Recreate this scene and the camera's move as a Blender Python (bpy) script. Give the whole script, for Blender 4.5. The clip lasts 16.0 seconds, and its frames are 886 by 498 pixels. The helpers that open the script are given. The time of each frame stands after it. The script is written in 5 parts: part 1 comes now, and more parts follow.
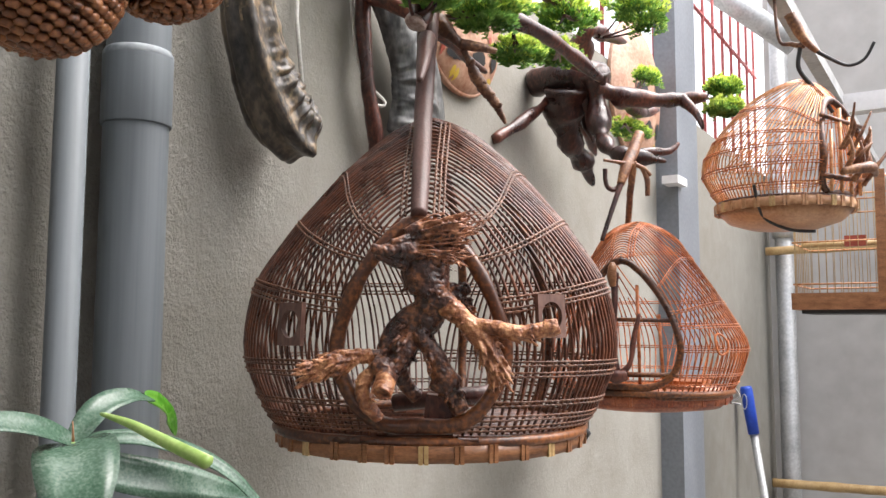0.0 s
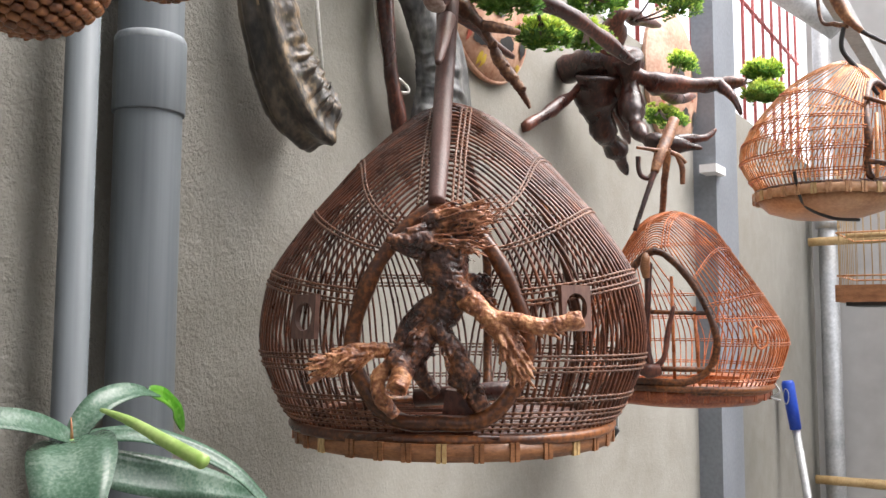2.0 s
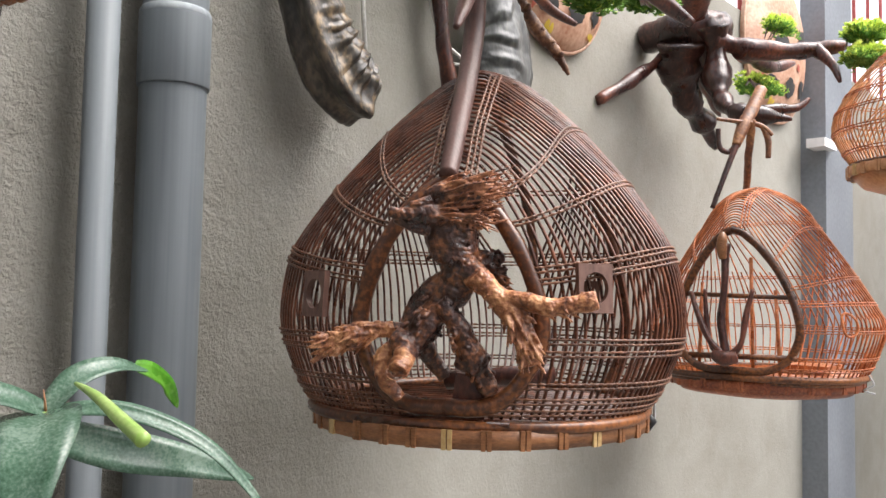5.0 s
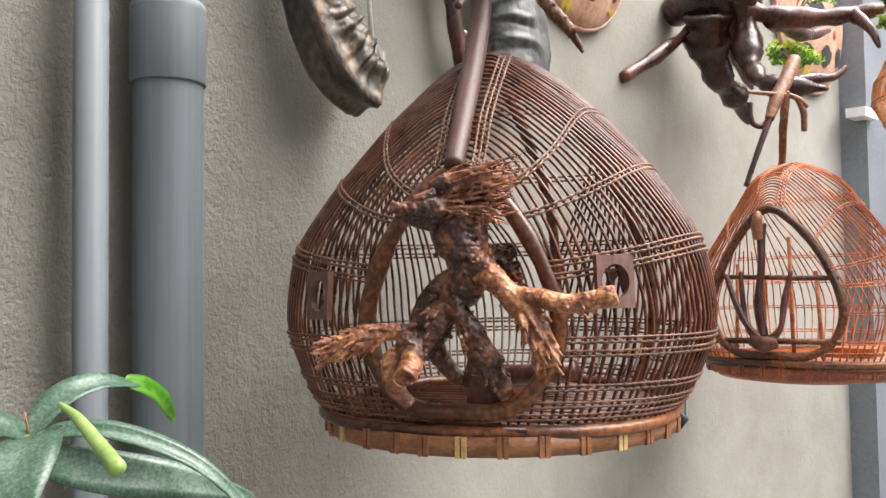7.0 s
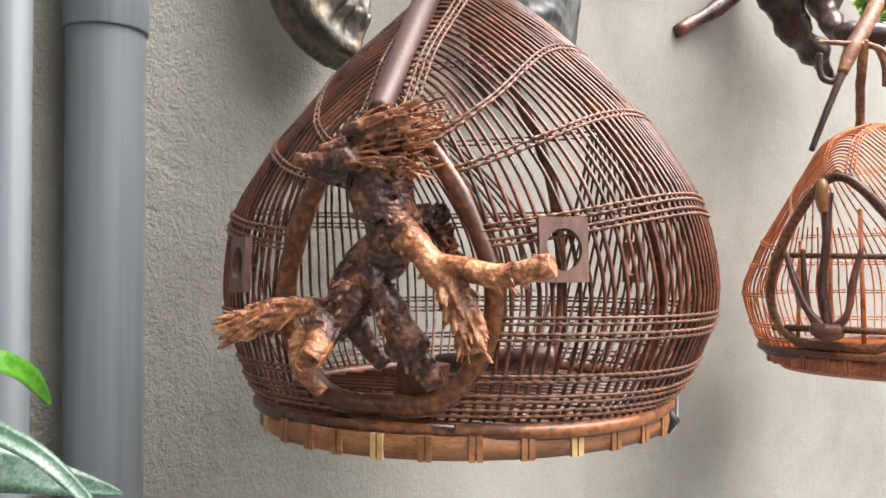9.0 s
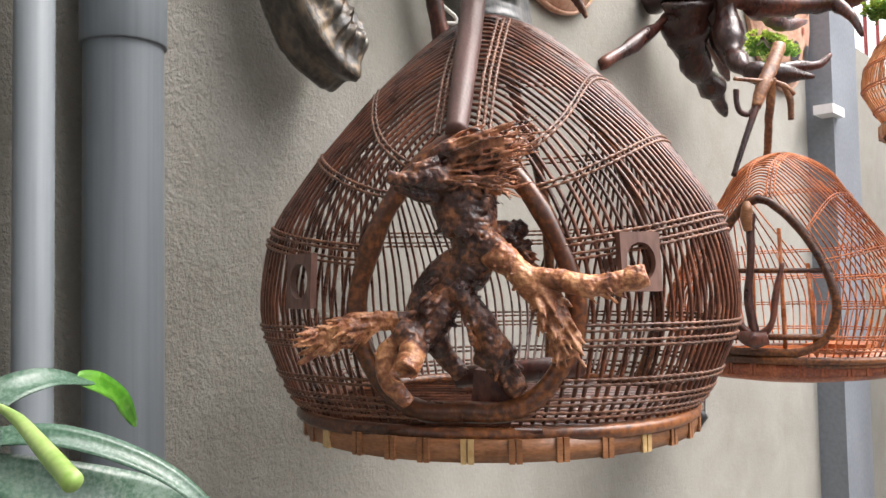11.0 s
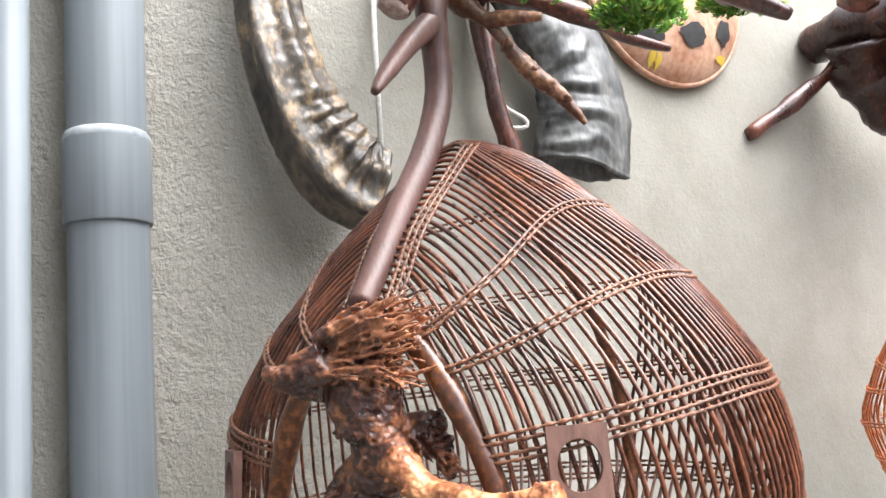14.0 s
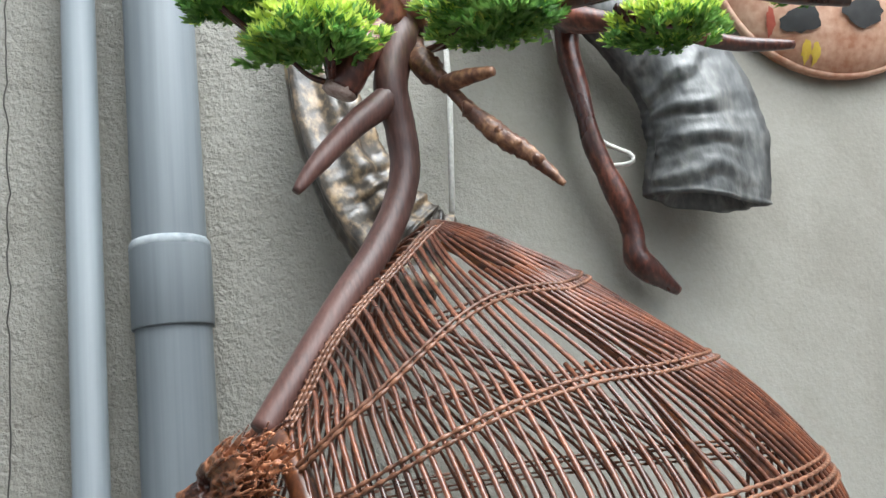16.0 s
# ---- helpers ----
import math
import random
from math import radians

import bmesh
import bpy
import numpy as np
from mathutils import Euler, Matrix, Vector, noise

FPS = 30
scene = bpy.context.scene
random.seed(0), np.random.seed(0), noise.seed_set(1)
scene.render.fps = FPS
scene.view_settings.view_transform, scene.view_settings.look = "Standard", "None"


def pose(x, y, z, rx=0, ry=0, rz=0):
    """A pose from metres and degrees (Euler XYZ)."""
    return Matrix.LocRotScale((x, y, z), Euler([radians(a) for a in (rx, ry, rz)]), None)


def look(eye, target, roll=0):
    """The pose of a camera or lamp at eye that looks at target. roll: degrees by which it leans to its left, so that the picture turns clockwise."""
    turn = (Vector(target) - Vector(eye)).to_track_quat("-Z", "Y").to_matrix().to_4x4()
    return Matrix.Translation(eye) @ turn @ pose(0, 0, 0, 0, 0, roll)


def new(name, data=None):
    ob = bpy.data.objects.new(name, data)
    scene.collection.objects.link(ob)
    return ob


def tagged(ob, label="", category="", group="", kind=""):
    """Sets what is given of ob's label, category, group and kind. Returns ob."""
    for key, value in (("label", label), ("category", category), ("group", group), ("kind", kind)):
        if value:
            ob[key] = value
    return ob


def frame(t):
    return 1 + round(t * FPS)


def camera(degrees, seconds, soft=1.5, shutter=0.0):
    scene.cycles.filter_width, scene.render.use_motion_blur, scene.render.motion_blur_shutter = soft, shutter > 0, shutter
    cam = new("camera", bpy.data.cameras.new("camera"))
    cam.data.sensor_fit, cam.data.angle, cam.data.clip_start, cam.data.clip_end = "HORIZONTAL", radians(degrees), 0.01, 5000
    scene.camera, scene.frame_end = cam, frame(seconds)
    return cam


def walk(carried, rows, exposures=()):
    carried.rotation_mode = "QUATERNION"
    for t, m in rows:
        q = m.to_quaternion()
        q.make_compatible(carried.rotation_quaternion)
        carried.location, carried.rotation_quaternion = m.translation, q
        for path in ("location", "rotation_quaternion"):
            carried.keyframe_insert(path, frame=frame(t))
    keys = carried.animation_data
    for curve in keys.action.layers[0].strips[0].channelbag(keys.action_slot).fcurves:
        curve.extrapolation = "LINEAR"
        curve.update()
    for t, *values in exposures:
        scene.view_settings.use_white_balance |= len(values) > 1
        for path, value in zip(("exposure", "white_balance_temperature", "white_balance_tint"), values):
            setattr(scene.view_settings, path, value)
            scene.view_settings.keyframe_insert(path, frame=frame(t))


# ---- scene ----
from mathutils import kdtree

cam = camera(55.0, 16.0)
PATH = [
    (0, (0.832, 0.26, 1.5), (-0.214, 1.954, 1.682), 0.2),
    (0.5, (0.826, 0.263, 1.501), (-0.225, 1.956, 1.679), -0.1),
    (1, (0.817, 0.274, 1.498), (-0.241, 1.963, 1.668), -0.0),
    (1.5, (0.819, 0.283, 1.499), (-0.258, 1.96, 1.666), 0.2),
    (2, (0.828, 0.301, 1.5), (-0.293, 1.949, 1.665), 0.2),
    (2.5, (0.833, 0.325, 1.503), (-0.322, 1.95, 1.657), -0.3),
    (3, (0.837, 0.347, 1.5), (-0.33, 1.966, 1.639), 0.1),
    (3.5, (0.833, 0.353, 1.501), (-0.351, 1.957, 1.659), 0.4),
    (4, (0.863, 0.373, 1.505), (-0.397, 1.917, 1.676), 0.5),
    (4.5, (0.877, 0.393, 1.504), (-0.453, 1.88, 1.65), 1.1),
    (5, (0.881, 0.4, 1.499), (-0.462, 1.877, 1.617), 1.1),
    (7.5, (0.861, 0.491, 1.512), (-0.57, 1.886, 1.578), -1.0),
    (8, (0.857, 0.545, 1.509), (-0.608, 1.906, 1.549), -0.8),
    (8.5, (0.87, 0.606, 1.503), (-0.645, 1.911, 1.552), -1.0),
    (9, (0.874, 0.639, 1.499), (-0.708, 1.863, 1.544), -0.1),
    (11.5, (0.762, 0.469, 1.489), (-0.508, 2.01, 1.601), -0.7),
    (12, (0.761, 0.476, 1.486), (-0.503, 2.021, 1.611), -0.3),
    (12.5, (0.786, 0.524, 1.498), (-0.575, 1.982, 1.654), -0.7),
    (13, (0.833, 0.636, 1.509), (-0.719, 1.891, 1.638), -1.4),
    (13.5, (0.843, 0.681, 1.524), (-0.768, 1.856, 1.678), -1.9),
    (14, (0.852, 0.755, 1.566), (-0.857, 1.752, 1.857), -4.5),
    (14.5, (0.89, 0.91, 1.589), (-0.952, 1.529, 2.063), -4.3),
    (15, (0.882, 0.984, 1.602), (-1.019, 1.381, 2.077), -5.2),
    (15.5, (0.882, 1.01, 1.609), (-1.039, 1.296, 2.085), -5.9),
    (16, (0.883, 1.022, 1.607), (-1.057, 1.305, 2.002), -6.5),
]
EXPOSURES = [(0, 1.97, 6600, 13), (5, 1.97, 6600, 12), (7.5, 2.19, 6600, 12), (9, 2.33, 6550, 12), (11.5, 2.02, 6600, 13), (12.5, 2.00, 6600, 13), (13, 2.36, 6550, 12), (13.5, 2.48, 6500, 12), (14, 2.60, 6300, 11), (14.5, 2.06, 6000, 9), (16, 1.98, 6000, 5)]
walk(cam, [(t, look(eye, target, roll)) for t, eye, target, roll in PATH], EXPOSURES)

# ---- world and light ----
SUN_DIR = Vector((0.40, 0.30, 0.86)).normalized()
world = bpy.data.worlds.new("sky")
scene.world = world
world.use_nodes = True
wn = world.node_tree.nodes
wl = world.node_tree.links
sky = wn.new("ShaderNodeTexSky")
sky.sky_type = "NISHITA"
sky.sun_disc = False
sky.sun_elevation = math.asin(SUN_DIR.z)
sky.sun_rotation = math.atan2(SUN_DIR.x, SUN_DIR.y)
sky.air_density, sky.dust_density, sky.ozone_density = 1.0, 4.0, 1.0
soft = wn.new("ShaderNodeHueSaturation")
soft.inputs["Saturation"].default_value = 0.25
wl.new(sky.outputs[0], soft.inputs["Color"])
wl.new(soft.outputs[0], wn["Background"].inputs["Color"])
wn["Background"].inputs["Strength"].default_value = 0.15
sun_data = bpy.data.lights.new("sun", "SUN")
sun_data.energy, sun_data.angle, sun_data.color = 1.0, radians(70), (1.0, 0.98, 0.95)
sun = new("sun", sun_data)
sun.matrix_world = look(SUN_DIR * 20, (0, 0, 0))


# ---- materials ----
def material(name, one, two, rough=0.6, scale=30.0, fine=200.0, bump=0.2, metal=0.0, stretch=(1, 1, 1), spec=0.5, island=0.0, height=0.002, third=None):
    """Two colours mixed by coarse and fine grain, with relief. island: how much each loose piece differs."""
    m = bpy.data.materials.new(name)
    m.use_nodes = True
    n, l = m.node_tree.nodes, m.node_tree.links
    shader = n["Principled BSDF"]
    where = n.new("ShaderNodeTexCoord")
    mapping = n.new("ShaderNodeMapping")
    mapping.inputs["Scale"].default_value = stretch
    l.new(where.outputs["Object"], mapping.inputs["Vector"])
    coarse, grain = n.new("ShaderNodeTexNoise"), n.new("ShaderNodeTexNoise")
    for node, size in ((coarse, scale), (grain, fine)):
        node.inputs["Scale"].default_value = size
        node.inputs["Detail"].default_value = 5
        l.new(mapping.outputs[0], node.inputs["Vector"])
    blend = n.new("ShaderNodeMath")
    blend.operation = "MULTIPLY_ADD"
    l.new(grain.outputs["Fac"], blend.inputs[0])
    blend.inputs[1].default_value = 0.5
    half = n.new("ShaderNodeMath")
    half.operation = "MULTIPLY"
    half.inputs[1].default_value = 0.6
    l.new(coarse.outputs["Fac"], half.inputs[0])
    l.new(half.outputs[0], blend.inputs[2])
    ramp = n.new("ShaderNodeValToRGB")
    ramp.color_ramp.elements[0].position, ramp.color_ramp.elements[1].position = 0.38, 0.70
    ramp.color_ramp.elements[0].color, ramp.color_ramp.elements[1].color = (*one, 1), (*two, 1)
    if third:
        e = ramp.color_ramp.elements.new(0.54)
        e.color = (*third, 1)
    l.new(blend.outputs[0], ramp.inputs["Fac"])
    colour = ramp.outputs["Color"]
    if island:
        info, hue = n.new("ShaderNodeObjectInfo"), n.new("ShaderNodeHueSaturation")
        change = n.new("ShaderNodeMapRange")
        change.inputs["To Min"].default_value, change.inputs["To Max"].default_value = 1 - island, 1 + island
        l.new(info.outputs["Random"], change.inputs["Value"])
        l.new(change.outputs[0], hue.inputs["Value"])
        l.new(colour, hue.inputs["Color"])
        colour = hue.outputs["Color"]
    l.new(colour, shader.inputs["Base Color"])
    worn = n.new("ShaderNodeMapRange")
    worn.inputs["To Min"].default_value, worn.inputs["To Max"].default_value = max(0.05, rough - 0.12), min(1, rough + 0.12)
    l.new(coarse.outputs["Fac"], worn.inputs["Value"])
    l.new(worn.outputs[0], shader.inputs["Roughness"])
    shader.inputs["Metallic"].default_value = metal
    shader.inputs["Specular IOR Level"].default_value = spec
    if bump:
        relief = n.new("ShaderNodeBump")
        relief.inputs["Strength"].default_value, relief.inputs["Distance"].default_value = bump, height
        l.new(blend.outputs[0], relief.inputs["Height"])
        l.new(relief.outputs[0], shader.inputs["Normal"])
    return m


def plaster():
    """Trowelled cement: broad stains in the colour, sand grain and ridges in the relief, coarser where y is small."""
    m = bpy.data.materials.new("grey_cement_plaster")
    m.use_nodes = True
    n, l = m.node_tree.nodes, m.node_tree.links
    shader = n["Principled BSDF"]
    where = n.new("ShaderNodeTexCoord")

    def cloud(size, detail, rough=0.55, warp=0.0):
        t = n.new("ShaderNodeTexNoise")
        t.inputs["Scale"].default_value, t.inputs["Detail"].default_value = size, detail
        t.inputs["Roughness"].default_value, t.inputs["Distortion"].default_value = rough, warp
        l.new(where.outputs["Object"], t.inputs["Vector"])
        return t.outputs["Fac"]

    def sum_of(a, b, wa, wb):
        first, second = n.new("ShaderNodeMath"), n.new("ShaderNodeMath")
        first.operation, second.operation = "MULTIPLY", "MULTIPLY_ADD"
        l.new(a, first.inputs[0])
        first.inputs[1].default_value = wa
        l.new(b, second.inputs[0])
        second.inputs[1].default_value = wb
        l.new(first.outputs[0], second.inputs[2])
        return second.outputs[0]

    stain = sum_of(cloud(1.6, 4), cloud(11, 6, 0.6, 0.6), 0.65, 0.35)
    tone = sum_of(stain, cloud(160, 4), 0.86, 0.14)
    ramp = n.new("ShaderNodeValToRGB")
    ramp.color_ramp.elements[0].position, ramp.color_ramp.elements[1].position = 0.34, 0.66
    ramp.color_ramp.elements[0].color, ramp.color_ramp.elements[1].color = (0.225, 0.212, 0.182, 1), (0.345, 0.335, 0.300, 1)
    l.new(tone, ramp.inputs["Fac"])
    l.new(ramp.outputs[0], shader.inputs["Base Color"])
    shader.inputs["Roughness"].default_value = 0.93
    shader.inputs["Specular IOR Level"].default_value = 0.2
    grain = sum_of(cloud(64, 6, 0.62, 0.0), cloud(210, 4, 0.6), 0.62, 0.38)
    split, fade = n.new("ShaderNodeSeparateXYZ"), n.new("ShaderNodeMapRange")
    l.new(where.outputs["Object"], split.inputs[0])
    l.new(split.outputs["Y"], fade.inputs["Value"])
    fade.inputs["From Min"].default_value, fade.inputs["From Max"].default_value = 0.92, 1.28
    fade.inputs["To Min"].default_value, fade.inputs["To Max"].default_value = 0.95, 0.20
    relief = n.new("ShaderNodeBump")
    relief.inputs["Distance"].default_value = 0.013
    l.new(fade.outputs[0], relief.inputs["Strength"])
    l.new(grain, relief.inputs["Height"])
    l.new(relief.outputs[0], shader.inputs["Normal"])
    return m


PLASTER = plaster()
PLASTER_FAR = material("smooth_grey_plaster", (0.44, 0.43, 0.41), (0.58, 0.57, 0.55), 0.9, 1.5, 9, 0.15, spec=0.2)
CONCRETE = material("concrete_floor", (0.16, 0.155, 0.145), (0.30, 0.29, 0.27), 0.85, 3, 90, 0.4)
PVC = material("grey_plastic_pipe", (0.120, 0.137, 0.150), (0.170, 0.190, 0.203), 0.54, 5, 24, 0.03, stretch=(6, 6, 0.15), spec=0.3)
PVC_GLUE = material("pale_glue", (0.17, 0.195, 0.212), (0.34, 0.37, 0.385), 0.7, 30, 100, 0.05, spec=0.2)
STEEL = material("grey_painted_steel", (0.155, 0.170, 0.192), (0.225, 0.245, 0.272), 0.45, 6, 90, 0.1)
GALV = material("galvanised_pipe", (0.35, 0.36, 0.36), (0.58, 0.59, 0.59), 0.45, 14, 90, 0.1, metal=0.5)
RED_IRON = material("red_painted_iron", (0.34, 0.06, 0.06), (0.5, 0.13, 0.12), 0.6, 20, 90, 0.2)
DARK = material("black_plastic", (0.012, 0.012, 0.013), (0.03, 0.03, 0.03), 0.5, 20, 90, 0.1)
BLUE = material("blue_plastic_grip", (0.01, 0.05, 0.42), (0.02, 0.09, 0.55), 0.4, 20, 90, 0.05)
RATTAN = material("dark_brown_rattan", (0.038, 0.0130, 0.0078), (0.170, 0.058, 0.027), 0.30, 38, 300, 0.25, island=0.35, third=(0.082, 0.0275, 0.0145), spec=0.5)
RATTAN_CORD = material("dark_rattan_cord", (0.050, 0.020, 0.012), (0.22, 0.098, 0.052), 0.36, 60, 400, 0.3, island=0.2)
RATTAN_RED = material("orange_brown_rattan", (0.30, 0.062, 0.018), (0.74, 0.25, 0.085), 0.30, 40, 300, 0.2, island=0.3)
RATTAN_PALE = material("honey_rattan", (0.50, 0.17, 0.055), (0.85, 0.46, 0.22), 0.28, 40, 300, 0.2, island=0.25)
BAMBOO = material("aged_bamboo_strip", (0.14, 0.052, 0.019), (0.35, 0.155, 0.066), 0.4, 24, 200, 0.2, stretch=(1, 1, 3))
BAMBOO_PALE = material("pale_bamboo", (0.42, 0.26, 0.10), (0.62, 0.44, 0.22), 0.45, 30, 200, 0.2)
ARCH_WOOD = material("polished_vine_wood", (0.026, 0.011, 0.008), (0.31, 0.112, 0.036), 0.30, 9, 190, 0.25, third=(0.085, 0.031, 0.015))
# DRIFT darkened for root limbs that lie in shade; also the black hook rods
DRIFT_DARK = material("shaded_root_and_black_rod", (0.012, 0.006, 0.005), (0.120, 0.044, 0.030), 0.30, 18, 210, 0.5, stretch=(1, 1, 0.4), third=(0.030, 0.012, 0.010), height=0.004)
DRIFT = material("polished_driftwood", (0.022, 0.008, 0.007), (0.185, 0.062, 0.038), 0.30, 15, 210, 0.4, stretch=(1, 1, 0.5), third=(0.060, 0.021, 0.016), height=0.003)
RIM_RED = material("red_brown_cane_strip", (0.16, 0.035, 0.018), (0.50, 0.17, 0.075), 0.38, 30, 260, 0.2, third=(0.30, 0.085, 0.038))
PLATE_WOOD = material("brown_wooden_plate", (0.075, 0.036, 0.028), (0.20, 0.105, 0.078), 0.5, 14, 240, 0.25, stretch=(1, 1, 0.3))
TWIG_DARK = material("knotted_side_twig", (0.045, 0.020, 0.014), (0.34, 0.18, 0.09), 0.42, 45, 220, 0.5, third=(0.12, 0.052, 0.030), height=0.003)
STICK = material("smooth_brown_stick", (0.045, 0.020, 0.016), (0.125, 0.060, 0.048), 0.48, 10, 260, 0.3, stretch=(1.6, 1.6, 0.3))
ROOT = material("barked_root_sculpture", (0.016, 0.006, 0.005), (0.36, 0.140, 0.060), 0.30, 52, 240, 0.7, third=(0.062, 0.022, 0.014), height=0.004, spec=0.6)
ROOT_PALE = material("peeled_root", (0.060, 0.016, 0.009), (0.62, 0.315, 0.145), 0.34, 60, 260, 0.7, third=(0.31, 0.112, 0.046), height=0.004, spec=0.6)
FIBRE = material("root_fibre", (0.12, 0.040, 0.024), (0.60, 0.28, 0.14), 0.40, 32, 300, 0.2, third=(0.36, 0.150, 0.075))
HORN = material("buffalo_horn", (0.014, 0.013, 0.012), (0.19, 0.145, 0.10), 0.36, 24, 130, 0.5, stretch=(1, 1.0, 0.45), third=(0.072, 0.060, 0.049), height=0.003, spec=0.55)
HORN_TAN = material("worn_tan_horn", (0.018, 0.016, 0.014), (0.33, 0.235, 0.14), 0.34, 44, 150, 0.5, stretch=(1, 1.0, 0.8), third=(0.075, 0.060, 0.045), height=0.003, spec=0.55)
HORN_GREY = material("weathered_grey_horn", (0.028, 0.030, 0.031), (0.16, 0.16, 0.152), 0.45, 30, 130, 0.5, stretch=(1, 1.0, 0.45), third=(0.080, 0.083, 0.082), height=0.003)
TWINE = material("white_twine", (0.55, 0.54, 0.5), (0.75, 0.74, 0.7), 0.9, 200, 600, 0.3)
# needles in two greens: a shaded one and one lit from above
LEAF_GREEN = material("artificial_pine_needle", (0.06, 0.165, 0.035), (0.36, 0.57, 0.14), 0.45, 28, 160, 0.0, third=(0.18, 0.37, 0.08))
LEAF_LIT_TOP = material("light_green_lit_needle_top", (0.52, 0.70, 0.08), (0.84, 0.92, 0.26), 0.45, 28, 160, 0.0)
PLANT_LEAF = material("pale_striped_leaf", (0.032, 0.084, 0.048), (0.19, 0.265, 0.21), 0.25, 26, 420, 0.12, third=(0.080, 0.150, 0.102))
PLANT_BRIGHT = material("fresh_pale_green_leaf", (0.24, 0.40, 0.08), (0.46, 0.60, 0.22), 0.38, 30, 160, 0.05)
LEAF_DEEP = material("deep_green_leaf", (0.045, 0.18, 0.012), (0.12, 0.32, 0.03), 0.3, 40, 160, 0.05)
CLAY = material("painted_orange_shell", (0.34, 0.15, 0.085), (0.58, 0.38, 0.27), 0.5, 18, 110, 0.3)
CLAY_YELLOW = material("yellow_paint", (0.55, 0.36, 0.03), (0.68, 0.5, 0.08), 0.5, 18, 110, 0.1)
CLAY_RED = material("red_brown_paint", (0.30, 0.05, 0.03), (0.42, 0.10, 0.06), 0.5, 18, 110, 0.1)
WOVEN = material("woven_brown_cane", (0.085, 0.03, 0.012), (0.36, 0.15, 0.055), 0.4, 60, 260, 0.3, third=(0.20, 0.075, 0.03))
WHITE_PAINT = material("white_paint", (0.72, 0.72, 0.72), (0.82, 0.82, 0.82), 0.5, 10, 90, 0.05)
TRAY = material("orange_brown_tray", (0.36, 0.16, 0.07), (0.62, 0.36, 0.19), 0.35, 14, 160, 0.2)
TWIG = material("barked_twig", (0.08, 0.036, 0.022), (0.42, 0.21, 0.095), 0.42, 30, 200, 0.4, third=(0.20, 0.085, 0.042))
CUT_WOOD = material("sawn_wood", (0.26, 0.16, 0.13), (0.58, 0.46, 0.41), 0.5, 60, 240, 0.3)
CRACK = material("crack_shadow", (0.03, 0.028, 0.025), (0.06, 0.055, 0.05), 0.95, 60, 200, 0.0)


def let_light_through(m, share):
    """Thin leaves pass part of the light."""
    n, l = m.node_tree.nodes, m.node_tree.links
    shader, out = n["Principled BSDF"], n["Material Output"]
    thin, mix = n.new("ShaderNodeBsdfTranslucent"), n.new("ShaderNodeMixShader")
    l.new(shader.inputs["Base Color"].links[0].from_socket, thin.inputs["Color"])
    mix.inputs["Fac"].default_value = share
    l.new(shader.outputs[0], mix.inputs[1])
    l.new(thin.outputs[0], mix.inputs[2])
    l.new(mix.outputs[0], out.inputs["Surface"])


for m in (LEAF_GREEN, LEAF_LIT_TOP):
    let_light_through(m, 0.55)
for m in (PLANT_BRIGHT, LEAF_DEEP, PLANT_LEAF):
    let_light_through(m, 0.2)


